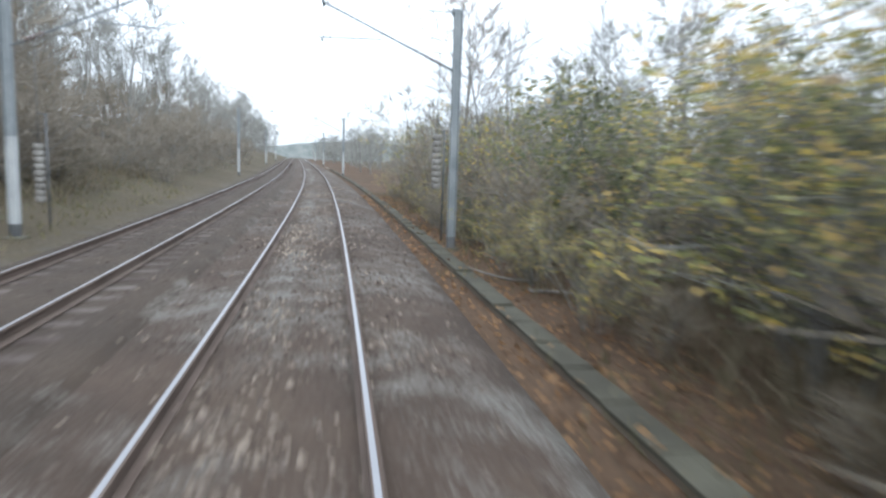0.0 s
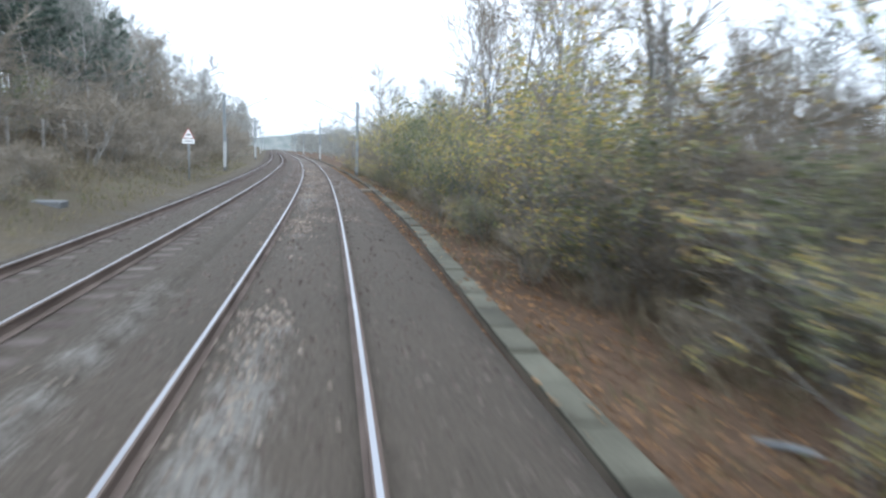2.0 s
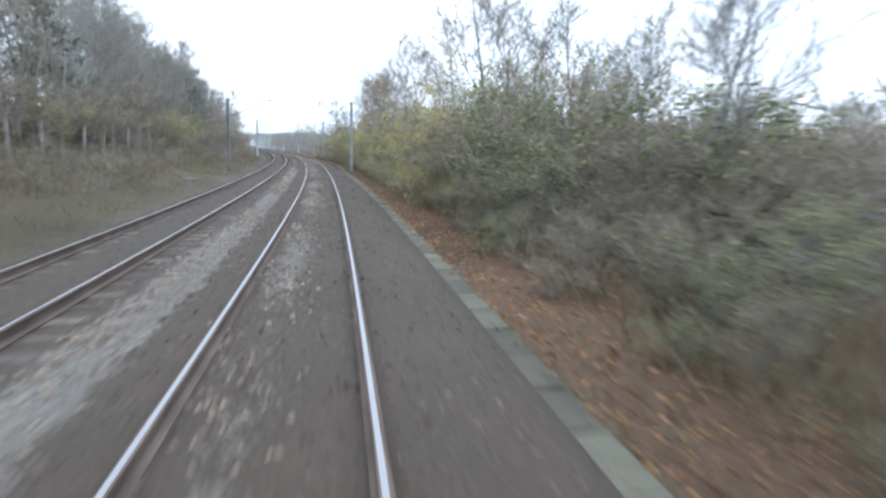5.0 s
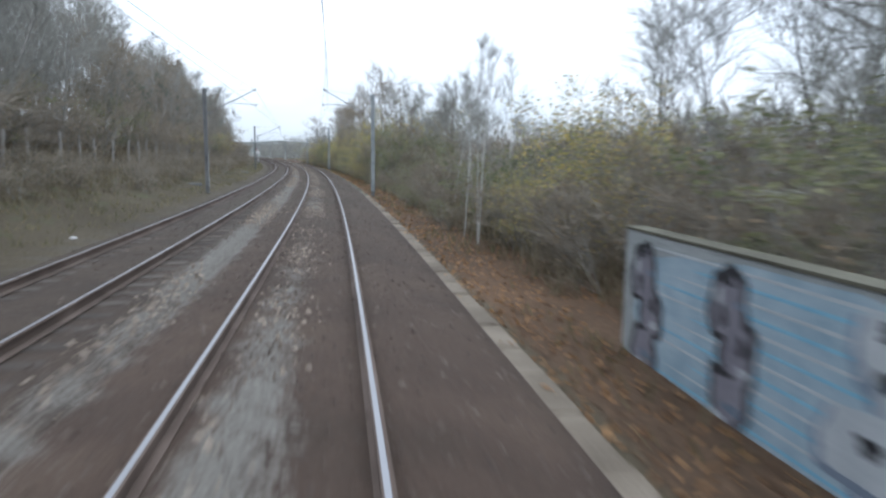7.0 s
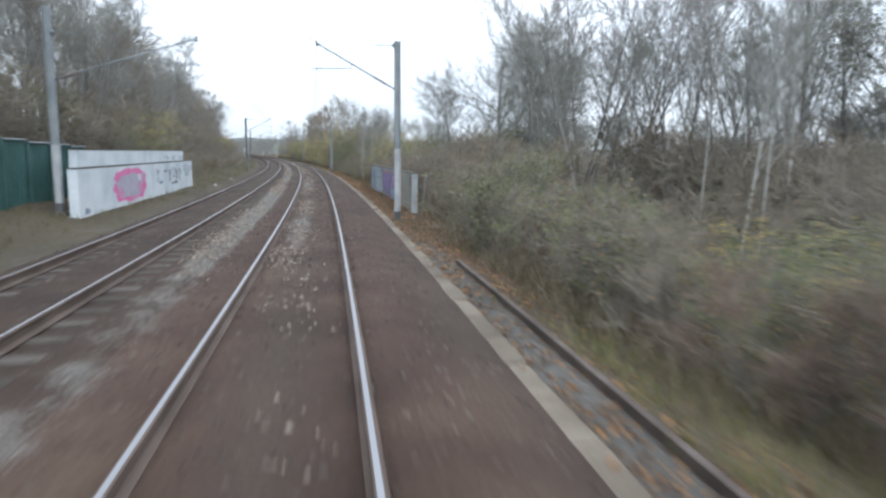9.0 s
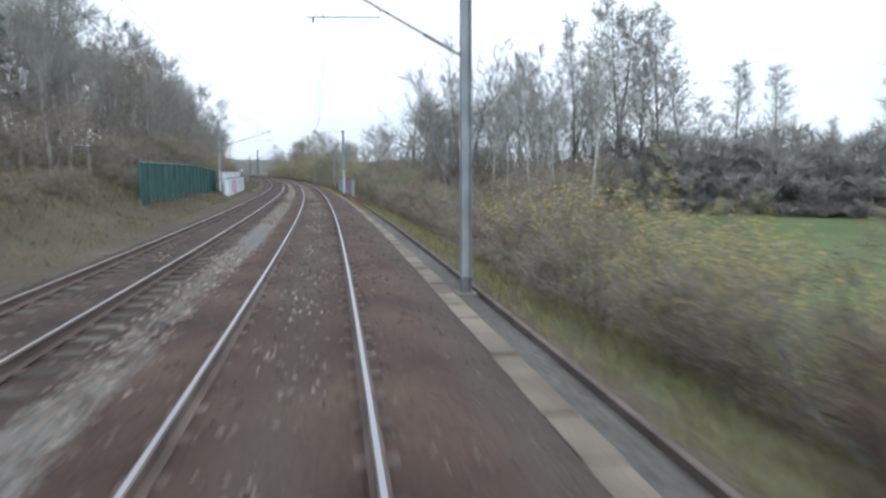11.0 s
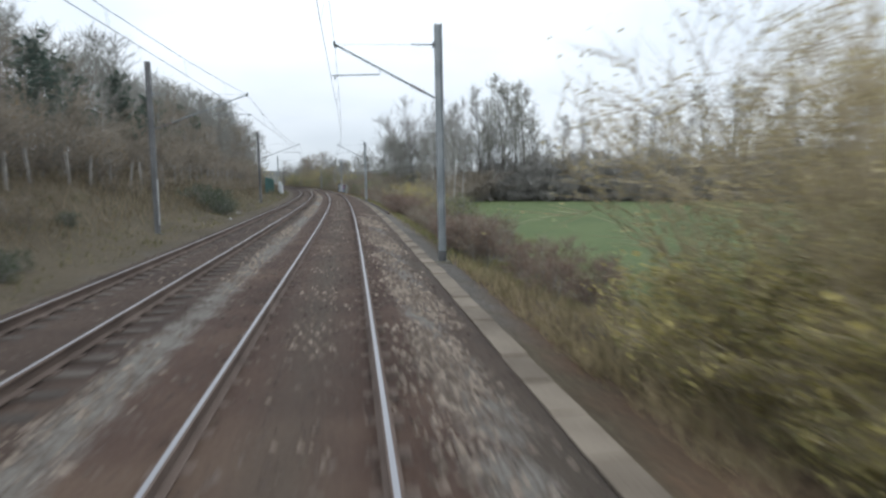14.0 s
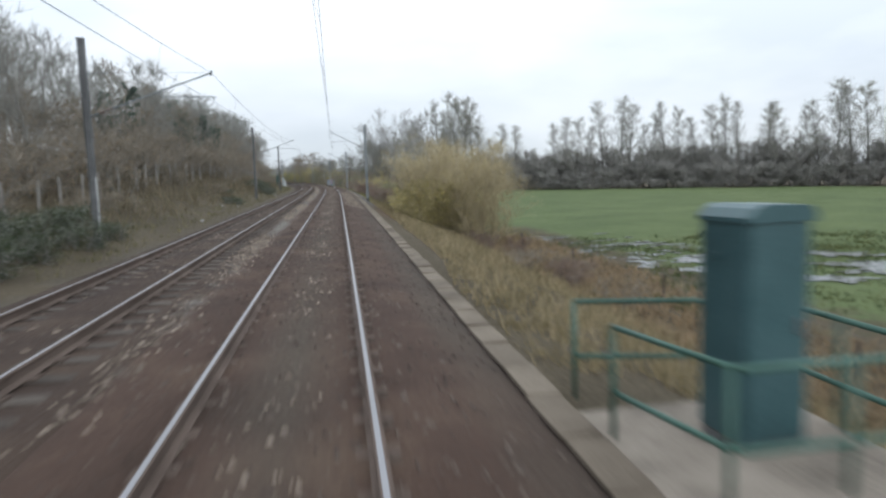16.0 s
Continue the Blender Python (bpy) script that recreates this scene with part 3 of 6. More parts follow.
def railway_track(base, label):
    """Two rails with polished heads on concrete sleepers."""
    tr = thing("railway_track", label, "railway track", kind="structure")
    for side in (-.7525, .7525):
        form = [(base + side + a, b) for a, b in RAIL_FORM]
        v, f = swept(form, S_TRACK, base=base)
        n = len(RAIL_FORM)
        me = mesh("rail", v, f, [M_RAIL, M_RAILTOP])
        worn = (0,)
        top = [1 if (i < (len(S_TRACK) - 1) * n and i % n in worn) else 0 for i in range(len(me.polygons))]
        me.polygons.foreach_set("material_index", top)
        part("rail", me, tr, label="steel rail with a polished head")
    rnd = random.Random(3)
    rest_v, rest_f = [], []
    fast = Solid()
    clip_box = Solid().box((-.11, -.06, 0), (.11, .06, .03)).v
    s, k = -20.0, 0
    while s < 430:
        c = along(CANT, s)
        m = stand(s + rnd.uniform(-.03, .03), base, -.004) @ pose(0, 0, 0, 0, -c, rnd.uniform(-.6, .6))
        if 10 < s < 204:
            part("sleeper", ME_SLEEPER, tr, m)
        else:
            n = len(rest_v)
            rest_v += [m @ q.co for q in ME_SLEEPER.vertices]
            rest_f += [tuple(n + i for i in p.vertices) for p in ME_SLEEPER.polygons]
        for q in (-.7525, .7525) if s < 130 else ():
            for side in (-.1, .1):
                fast.add([m @ Vector((q + side + x * .55, y, z - .16)) for x, y, z in clip_box],
                         [(3, 2, 1, 0), (4, 5, 6, 7), (0, 1, 5, 4), (1, 2, 6, 5), (2, 3, 7, 6), (3, 0, 4, 7)])
        s += SLEEPER_GAP
        k += 1
    tagged(part("sleepers", mesh("sleepers", rest_v, rest_f, M_SLEEPERS), tr), kind="stuff")
    tagged(part("rail_clips", fast.mesh("rail_clips", M_RAIL), tr), kind="stuff")
    return tr


railway_track(0.0, "polished steel rails on stained concrete sleepers in brown ballast")
railway_track(-TRACK_GAP, "duller pair of rails on brown-stained concrete sleepers")

# ---- overhead line masts ----
def overhead_mast(s, u, reach_u, top=5.6, band=1.97, style="full", arm=True, label="", group=""):
    """An H-section steel mast with a white band, a sloping strut, a registration arm and a tie, reaching over its track."""
    turn = 0 if reach_u < u else 180
    d = abs(u - reach_u)
    mast = thing("overhead_mast", label or "grey steel railway mast with white lower band and catenary arm", "mast", stand(s, u, 0, turn), group)
    hform = [(-.10, -.10), (.10, -.10), (.10, -.086), (.009, -.086), (.009, .086), (.10, .086), (.10, .10), (-.10, .10), (-.10, .086), (-.009, .086), (-.009, -.086), (-.10, -.086)]

    def column(z0, z1, mat, name, grow=0.0):
        k = 1 + grow
        o = [(y * k, x * k) for x, y in hform]
        n = len(o)
        v = [(x, y, z0) for x, y in o] + [(x, y, z1) for x, y in o]
        f = [tuple(range(n)), tuple(range(2 * n - 1, n - 1, -1))] + [(i, n + i, n + (i + 1) % n, (i + 1) % n) for i in range(n)]
        return part(name, mesh(name, v, f, mat), mast)
    gh = float(ground_h(s, u))
    column(gh - .1, gh + .32, M_DARKSTEEL, "mast_foot")
    if style == "full":
        column(gh + .32, band, M_BAND, "white_band", .02)
        column(band, top, M_STEEL, "column")
    else:
        column(gh + .32, top, M_DARKSTEEL if style == "edge" else M_STEEL, "column")
    if style == "edge":
        for z0, z1 in ((gh + .36, gh + 1.1), (gh + 1.16, band)):
            part("white_stripe", Solid().box((-.106, -.085, z0), (-.101, .085, z1)).mesh("white_stripe", M_BAND), mast)
    part("footing", Solid().box((-.22, -.22, gh - .4), (.22, .22, gh + .03), .03).mesh("footing", M_OLDTROUGH), mast)
    if arm:
        tip_h, reg_h, root_h = 5.42, 4.57, min(4.0, top - 1.3)
        strut = part("strut", Solid().tube([(-.1, 0, root_h), (-d, 0, tip_h)], .028, 8).tube([(-d + .03, 0, tip_h - .09), (-d - .02, 0, tip_h + .08)], .04, 6).mesh("strut", M_STEEL, True), mast)
        ins = Solid()
        for k in range(9):
            q = .3 + .05 * k
            p = Vector((-.1 - (d - .1) * q / d, 0, root_h + (tip_h - root_h) * q / d))
            w = (Vector((-d, 0, tip_h)) - Vector((-.1, 0, root_h))).normalized()
            ins.tube([p, p + w * .012, p + w * .024], [.03, .065, .03], 8)
        part("insulator", ins.mesh("insulator", M_INSUL, True), strut)
        q = .42
        hang = (-d * (1 - q), tip_h + (root_h - tip_h) * q)
        part("registration_arm", Solid().tube([(hang[0], 0, hang[1]), (hang[0] + .02, 0, reg_h + .07), (-d - .12, 0, reg_h + .03)], .018, 6)
             .tube([(-d - .02, 0, reg_h + .04), (-d - .02, 0, reg_h - .07)], .022, 6).mesh("registration_arm", M_STEEL, True), mast)
        top_h = min(tip_h + .02, top - .1)
        part("tie", Solid().tube([(-.1, 0, top_h), (-.75, 0, top_h)], .018, 6).tube([(-.75, 0, top_h), (-d, 0, tip_h)], .007, 4)
             .box((-.16, -.06, top_h - .07), (-.1, .06, top_h + .07)).mesh("tie", M_STEEL, True), mast)
    return mast


RIGHT_MASTS = ((322.8, 3.55, 5.5, "plain"), (269.5, 2.95, 5.5, "plain"), (215.0, 2.95, 5.25, "plain"), (163.1, 2.95, 5.6, "full"), (114.8, 3.05, 5.72, "plain"), (64.3, 3.05, 6.0, "plain"),
               (375, 3.2, 5.5, "full"), (427, 3.2, 5.5, "full"), (480, 3.2, 5.5, "full"))
LEFT_MASTS = ((323.1, -6.8, 5.6, "full"), (269.4, -6.9, 5.46, "edge"), (216.4, -6.3, 5.41, "edge"), (163.2, -7.95, 6.2, "full"), (112.6, -7.5, 6.63, "edge"), (74.7, -7.45, 6.74, "edge"),
              (31.7, -7.65, 6.59, "edge"), (367, -6.5, 5.6, "full"), (420, -6.6, 5.6, "full"), (473, -6.6, 5.6, "full"))
LOOKS = {"full": "grey steel mast with a white lower band and catenary arm", "plain": "plain grey steel railway mast with a catenary arm",
         "edge": "dark steel mast with a narrow white stripe and catenary arm"}
for s, u, top, style in RIGHT_MASTS:
    overhead_mast(s, u, .25, top, style=style, label=LOOKS[style], group="masts beside the near track")
for s, u, top, style in LEFT_MASTS:
    overhead_mast(s, u, -TRACK_GAP - .1, top, style=style, label=LOOKS[style], group="masts beside the far track")


def contact_line(base, stations, label):
    """A sagging messenger wire, a contact wire and droppers between the masts."""
    ob = thing("overhead_line", label, "overhead line")
    stations = sorted(stations)
    carry, touch = [], []
    for a, b in zip(stations[:-1], stations[1:]):
        side = .18 if (stations.index(a) % 2) else -.12
        for k in range(8):
            q = k / 8
            s = a + (b - a) * q
            sag = 4 * q * (1 - q) * .62
            u = base + side * (1 - 2 * q)
            carry.append(spot(s, base, 5.42 - sag))
            touch.append(spot(s, u, 4.52))
            if k:
                part("dropper", Solid().tube([carry[-1], touch[-1]], .004, 3).mesh("dropper", M_WIRE), ob)
    part("messenger_wire", Solid().tube(carry, .007, 4).mesh("messenger_wire", M_WIRE), ob)
    part("contact_wire", Solid().tube(touch, .007, 4).mesh("contact_wire", M_WIRE), ob)


contact_line(.25, [m[0] for m in RIGHT_MASTS] + [14, -36], "thin dark contact and messenger wires over the near track")
contact_line(-TRACK_GAP - .1, [m[0] for m in LEFT_MASTS] + [-20, -70], "thin dark contact and messenger wires over the far track")

# ---- bridge parapets ----
def parapet(name, s0, s1, u, h0, h1, thick, mat, label):
    ob = thing(name, label, "wall", kind="structure")
    v, f = swept(((u - thick / 2, h0), (u + thick / 2, h0), (u + thick / 2, h1), (u - thick / 2, h1)), np.linspace(s0, s1, 9), cant=False)
    part("wall", mesh("wall", v, f, mat), ob)
    v, f = swept(((u - thick / 2 - .012, h1), (u + thick / 2 + .012, h1), (u + thick / 2 + .012, h1 + .03), (u - thick / 2 - .012, h1 + .03)), np.linspace(s0 - .03, s1 + .03, 9), cant=False)
    # coping coloured darker than its wall to offset light from overhead
    part("coping", mesh("coping", v, f, M_OLDTROUGH), ob)
    return ob


wall_right = parapet("parapet_wall_right", 166.9, 185.2, 4.12, -1.2, 1.0, .24, M_WALLGREY, "graffiti-covered pale grey concrete bridge parapet wall")
wall_left = parapet("parapet_wall_left", 162.9, 182.9, -7.42, -.6, 1.22, .3, M_PAINTED, "low pale grey concrete parapet wall with graffiti")
wall_back = parapet("parapet_wall_upper", 164.0, 182.2, -7.75, -.6, 1.82, .25, M_PAINTED, "taller pale blue-grey concrete wall behind the parapet")

# ---- cable trough with concrete lids ----
TROUGH = ((-90, 2.30), (20, 2.30), (80, 2.36), (110, 2.35), (147, 2.23), (195, 2.29), (246, 2.36), (256, 2.36), (276, 2.50), (283, 2.68), (288, 2.84), (300, 2.95), (310, 3.04), (316, 2.95), (330, 2.92), (600, 2.92))
trough = thing("cable_trough", "grey concrete cable trough with loose lids along the track", "cable trough", kind="structure")
ss = np.arange(-30, 420, 2.0)
tu = along(TROUGH, ss)
v = np.concatenate([spot(ss[:, None], tu[:, None] + np.array([[.0, .0, .36, .36]]), np.array([[-.75, -.43, -.43, -.75]])).reshape(-1, 3)])
f = [(i * 4 + j, i * 4 + j + 1, i * 4 + j + 5, i * 4 + j + 4) for i in range(len(ss) - 1) for j in range(3)]
part("channel", mesh("channel", v, f, M_TROUGH), trough)
ME_OLD = Solid().box((0, 0, 0), (.36, .985, .055), .008).mesh("lid", M_OLDTROUGH)
ME_LID = Solid().box((0, 0, 0), (.34, .985, .055), .008).mesh("lid", M_TROUGH)
rnd_lid = random.Random(8)
rest = Solid()
s = -20.0
while s < 400:
    m = stand(s, along(TROUGH, s) - .01, -.428 + rnd_lid.uniform(-.006, .008), math.degrees(math.atan2(-(along(TROUGH, s + 1) - along(TROUGH, s)), 1)) + rnd_lid.gauss(0, .5), rnd_lid.gauss(0, .5))
    m = m @ pose(rnd_lid.gauss(0, .006), 0, 0, 0, rnd_lid.gauss(0, .8), 0)
    if 6 < s < 300:
        part("lid", ME_LID if s < 214 else ME_OLD, trough, m)
    else:
        rest.add([m @ q.co for q in ME_LID.vertices], [tuple(p.vertices) for p in ME_LID.polygons])
    s += 1.0
tagged(part("lids", rest.mesh("lids", M_OLDTROUGH), trough), kind="stuff")

# ---- dark edge beam of the walkway ----
beam = thing("edge_beam", "dark weathered timber beams edging the walkway on the embankment", "edging", kind="structure")
s = 90.5
while s < 154:
    e = min(s + 3.98, 154.6)
    v, f = swept(((3.27, -.95), (3.36, -.95), (3.36, -.50), (3.345, -.49), (3.285, -.49), (3.27, -.50)), (s, (s + e) / 2, e), cant=False)
    part("beam", mesh("beam", v, f, M_TIMBER), beam)
    s += 4.0

# ---- concrete pad, signalling cabinet and its railing ----
pad = tagged(new("concrete_pad", Solid().box((2.24, 9.2, -1.9), (4.75, 13.75, -.44), .03).mesh("concrete_pad", M_PAD)),
             "worn grey concrete platform slab carrying the green cabinet", "slab", kind="structure")
pad.matrix_basis = pose(*spot(0, 0, .16), 0, 0, 0)
CAB = stand(12.77, 3.83, -.45, 4)
cabinet = thing("signal_cabinet", "tall teal-green painted steel lineside cabinet with a sloping lid", "cabinet", CAB)
w, d, hgt = .285, .285, 1.86
part("body", Solid().box((-w, -d, .07), (w, d, hgt), .018).mesh("body", M_TEAL), cabinet)
part("plinth", Solid().box((-w + .02, -d + .02, 0), (w - .02, d - .02, .07)).mesh("plinth", M_DARKSTEEL), cabinet)
lid_form = [(-w - .012, hgt - .05), (w + .02, hgt - .05), (w + .02, hgt + .02), (w - .03, hgt + .075), (-w + .13, hgt + .09), (-w + .05, hgt + .06), (-w - .012, hgt - .01)]
part("lid", Solid().prism(lid_form, -d - .03, d + .03).mesh("lid", M_TEAL), cabinet, label="sloping rain lid")
door = part("door", Solid().box((-w + .03, -d - .014, .12), (w - .03, -d - .002, hgt - .05), .004).mesh("door", M_TEAL), cabinet)
part("handle", Solid().box((.16, -d - .045, .92), (.19, -d - .014, 1.06), .006).mesh("handle", M_DARKSTEEL), door)
for z in (.35, 1.0, 1.6):
    part("hinge", Solid().tube([(-w + .04, -d - .018, z - .04), (-w + .04, -d - .018, z + .04)], .011, 6).mesh("hinge", M_TEAL), door)
part("vent", Solid().box((-w - .012, .02, 1.5), (-w - .002, .1, 1.56), .003).mesh("vent", M_TEAL), cabinet)


def railing(points, posts, label):
    """Tubular rails at two heights through the points (s, u), with posts."""
    ob = thing("railing", label, "railing", group="railing round the cabinet")
    for name, hh in (("top_rail", .49), ("mid_rail", -.07)):
        part(name, Solid().tube([spot(s, u, hh) for s, u in points], .026, 8).mesh(name, M_GREENRAIL, True), ob)
    for s, u in posts:
        part("post", Solid().tube([spot(s, u, -.5), spot(s, u, .49)], .026, 8).mesh("post", M_GREENRAIL, True), ob)
    return ob


railing([(13.08, 2.77), (12.4, 2.92), (11.88, 3.04), (11.8, 3.1), (11.78, 4.7)], [(13.08, 2.77), (11.86, 3.05), (11.79, 3.9), (11.78, 4.65)], "green tubular steel railing in front of the cabinet")
railing([(14.15, 2.83), (13.85, 4.0), (13.7, 4.66), (11.85, 4.68)], [(14.15, 2.83), (13.7, 4.62), (12.8, 4.67)], "green tubular steel railing behind the cabinet")

# ---- warning sign ----
def cutout(sol, outline, x0, x1):
    """A flat plate in y and z with thickness along x."""
    n = len(outline)
    return sol.add([(x0, y, z) for y, z in outline] + [(x1, y, z) for y, z in outline],
                   [tuple(range(n)), tuple(range(2 * n - 1, n - 1, -1))] + [(k, n + k, n + (k + 1) % n, (k + 1) % n) for k in range(n)])


def flat_sign():
    ob = thing("warning_sign", "white triangular warning sign with red border on grey post", "sign", stand(308.7, -7.12, 0, -90))
    gh = float(ground_h(308.7, -7.12))
    part("post", Solid().tube([(0, 0, gh - .2), (0, 0, 2.4)], .045, 10).mesh("post", M_STEEL, True), ob)
    tri = lambda k: [(-.32 * k, 2.05 + .11 * (1 - k)), (.32 * k, 2.05 + .11 * (1 - k)), (0.0, 2.05 + .58 * (.19 + .81 * k))]
    plate = part("triangle", cutout(Solid(), tri(1.0), .05, .058).mesh("triangle", M_RED), ob, label="red-bordered white triangle")
    part("face", cutout(Solid(), tri(.84), .0585, .062).mesh("face", M_SIGN), plate)
    part("symbol", cutout(Solid(), [(-.12, 2.19), (.14, 2.19), (.14, 2.25), (.07, 2.25), (.07, 2.31), (.02, 2.31), (.02, 2.28), (-.07, 2.26), (-.12, 2.22)], .0625, .065).mesh("symbol", M_BLACK), plate)
    low = part("plate", cutout(Solid(), [(-.33, 1.74), (.33, 1.74), (.33, 2.0), (-.33, 2.0)], .05, .058).mesh("plate", M_SIGN), ob)
    for y0, y1 in ((-.23, -.06), (-.02, .1), (.14, .24)):
        part("text_bar", cutout(Solid(), [(y0, 1.84), (y1, 1.84), (y1, 1.9), (y0, 1.9)], .0585, .061).mesh("text_bar", M_BLACK), low)
    return ob


M_RED = material("faded_red_paint", [(.30, .06, .05), (.42, .10, .08)], size=0.3, fine=0.04, rough=0.5, bump=0)
flat_sign()

# ---- balance weights of the overhead line ----
for s, u, lo in ((325.0, -6.97, .3), (324.6, 3.42, .95)):
    ob = thing("balance_weight", "stack of pale concrete tension weights hanging beside the mast", "weight", stand(s, u, 0), "tension weights")
    part("rod", Solid().tube([(0, 0, lo - .1), (0, 0, 4.7)], .012, 6).mesh("rod", M_DARKSTEEL, True), ob)
    for k in range(9):
        z = lo + .17 * k
        part("weight_disc", Solid().tube([(0, 0, z), (0, 0, z + .012), (0, 0, z + .145), (0, 0, z + .157)], [.115, .13, .13, .115], 14).mesh("weight_disc", M_POST, True), ob)
    part("guide", Solid().tube([(.2, 0, float(ground_h(s, u)) - .2), (.2, 0, 2.6)], .03, 6).mesh("guide", M_DARKSTEEL, True), ob)
    part("bracket", Solid().tube([(.2, 0, 2.58), (0, 0, 2.58)], .015, 6).mesh("bracket", M_DARKSTEEL), ob)

# ---- fence of concrete posts on the bank ----
fence = thing("post_fence", "pale concrete fence posts with thin wires along the bank", "fence")
ME_POST = Solid().box((-.055, -.055, -.35), (.06, .06, 1.5), .012).mesh("post", M_POST)
fr = random.Random(12)
s = 18.0
while s < 412:
    if not 158 < s < 186:
        u = -12.5 + fr.gauss(0, .12)
        part("post", ME_POST, fence, pose(*ground_z(s, u), fr.gauss(0, 2), fr.gauss(0, 2), fr.gauss(0, 6)))
    s += 2.9
for hh in (.5, .95, 1.4):
    for a, b in ((18, 157), (187, 411)):
        part("wire", Solid().tube([ground_z(q, -12.42) + np.array((0, 0, hh)) for q in np.arange(a, b, 5.8)], .004, 3, cap=False).mesh("wire", M_DARKSTEEL), fence)

field_fence = thing("field_fence", "dark timber fence posts with wire at the field's edge", "fence")
ME_STAKE = Solid().tube([(0, 0, -.4), (0, 0, 1.0), (0, 0, 1.04)], [.045, .04, .025], 7).mesh("post", M_TIMBER)
s = 20.0
while s < 150:
    part("post", ME_STAKE, field_fence, pose(*ground_z(s, 11.4), fr.gauss(0, 3), fr.gauss(0, 3), 0))
    s += 8.5
for hh in (.4, .75, 1.05):
    part("wire", Solid().tube([ground_z(q, 11.46) + np.array((0, 0, hh)) for q in np.arange(20, 150, 5.4)], .003, 3, cap=False).mesh("wire", M_DARKSTEEL), field_fence)

# ---- dark green sheet fence before the bridge ----
sheet = thing("sheet_fence", "dark green corrugated metal sheet fence beside the bridge wall", "fence")
s, k = 138.4, 0
while s < 168:
    zig = [(s + j * .15, -9.0 + (.05 if j % 2 else 0)) for j in range(13)]
    lo, hi = -.5, 2.32 - .40 * float(step(153, 169, s)) + .02 * (k % 2)
    v = [spot(a, b, lo) for a, b in zig] + [spot(a, b, hi) for a, b in zig] + [spot(a, b - .012, lo) for a, b in zig] + [spot(a, b - .012, hi) for a, b in zig]
    n = len(zig)
    f = [(j, j + 1, n + j + 1, n + j) for j in range(n - 1)] + [(2 * n + j + 1, 2 * n + j, 3 * n + j, 3 * n + j + 1) for j in range(n - 1)] + [(n + j, n + j + 1, 3 * n + j + 1, 3 * n + j) for j in range(n - 1)]
    part("sheet", mesh("sheet", v, f, M_FENCE), sheet)
    part("post", Solid().box((-.05, -.04, -.7), (.05, .04, hi + .05), .005).mesh("post", M_FENCE), sheet, stand(s, -8.91, 0))
    part("top_rail", Solid().tube([spot(s, -8.93, hi + .02), spot(s + 1.8, -8.93, hi + .02)], .03, 6).mesh("top_rail", M_STEEL), sheet)
    s += 1.8
    k += 1

# ---- graffiti: flat paint, laid on the walls ----
def paint(wall, name, s0, s1, h0, h1, u, mat, seed, lobes=5, rough=.16, layer=0, label=""):
    """An uneven patch of paint on the face at u, from s0 to s1 and h0 to h1."""
    g = random.Random(seed)
    n = 44
    ph = [g.uniform(0, 6.28) for _ in range(4)]
    out = []
    for k in range(n):
        a = 2 * math.pi * k / n
        r = 1 - rough * (.5 + .5 * math.sin(lobes * a + ph[0])) - rough * .6 * (.5 + .5 * math.sin((2 * lobes + 1) * a + ph[1])) - g.uniform(0, .05)
        c, d = math.cos(a), math.sin(a)
        q = max(abs(c), abs(d)) ** .6
        out.append(((s0 + s1) / 2 + (s1 - s0) / 2 * c * r / q ** .7, (h0 + h1) / 2 + (h1 - h0) / 2 * d * r / q ** .7))
    side = -1 if u > 0 else 1
    v = [spot(a, u + side * (.004 + .003 * layer), b) for a, b in [((s0 + s1) / 2, (h0 + h1) / 2)] + out]
    f = [(0, 1 + k, 1 + (k + 1) % n) for k in range(n)]
    return part(name, mesh(name, v, f, mat), wall, label=label)


UR, UL, UB = 4.0, -7.27, -7.625
paint(wall_right, "paint_patch", 178.9, 185.1, -.75, .98, UR, M_CYANPALE, 1, 3, .04, 0)
for k in range(13):
    paint(wall_right, "paint_streak", 178.7 + .35 * (k % 3), 185.0 - .4 * (k % 4), -.62 + .122 * k, -.585 + .122 * k, UR, M_CYAN if k % 2 else M_SILVER, 300 + k, 2, .03, .4)
# two dark letters, then two large silver ones with dark inner strokes
for k, (a, b) in enumerate(((184.0, 185.3), (182.3, 183.7))):
    half = (a + b) / 2
    for j, (p, q, c, d) in enumerate(((half - .3, half + .42, .1, .94), (half - .46, half + .2, -.3, .5), (half - .4, half + .34, -.66, .02))):
        paint(wall_right, "paint_letter", p, q, c, d, UR, M_BLACK, 20 + 3 * k + j, 3, .14, 1 + .1 * j, "smudged dark spray-painted letter")
        paint(wall_right, "paint_fill", p + .1, q - .09, c + .08, d - .09, UR, M_MAUVEGREY, 20 + 3 * k + j, 3, .14, 1.6 + .1 * j)
    for j, (x, z, w, g, mat) in enumerate(((.1, .78, .14, .1, M_BLACK), (.12, .42, .07, .14, M_BLACK), (-.2, .2, .09, .12, M_BLACK), (.06, -.1, .16, .05, M_BLACK), (-.1, -.4, .2, .06, M_SLATE), (-.24, -.02, .1, .06, M_SILVER), (.2, .6, .06, .1, M_SILVER),
                                           (.12, -.52, .14, .06, M_SILVER), (-.12, .56, .1, .05, M_SLATE))):
        paint(wall_right, "paint_stroke", half + x - w, half + x + w, z - g, z + g, UR, mat, 400 + 9 * k + j, 3, .3, 2.2 + .05 * j)
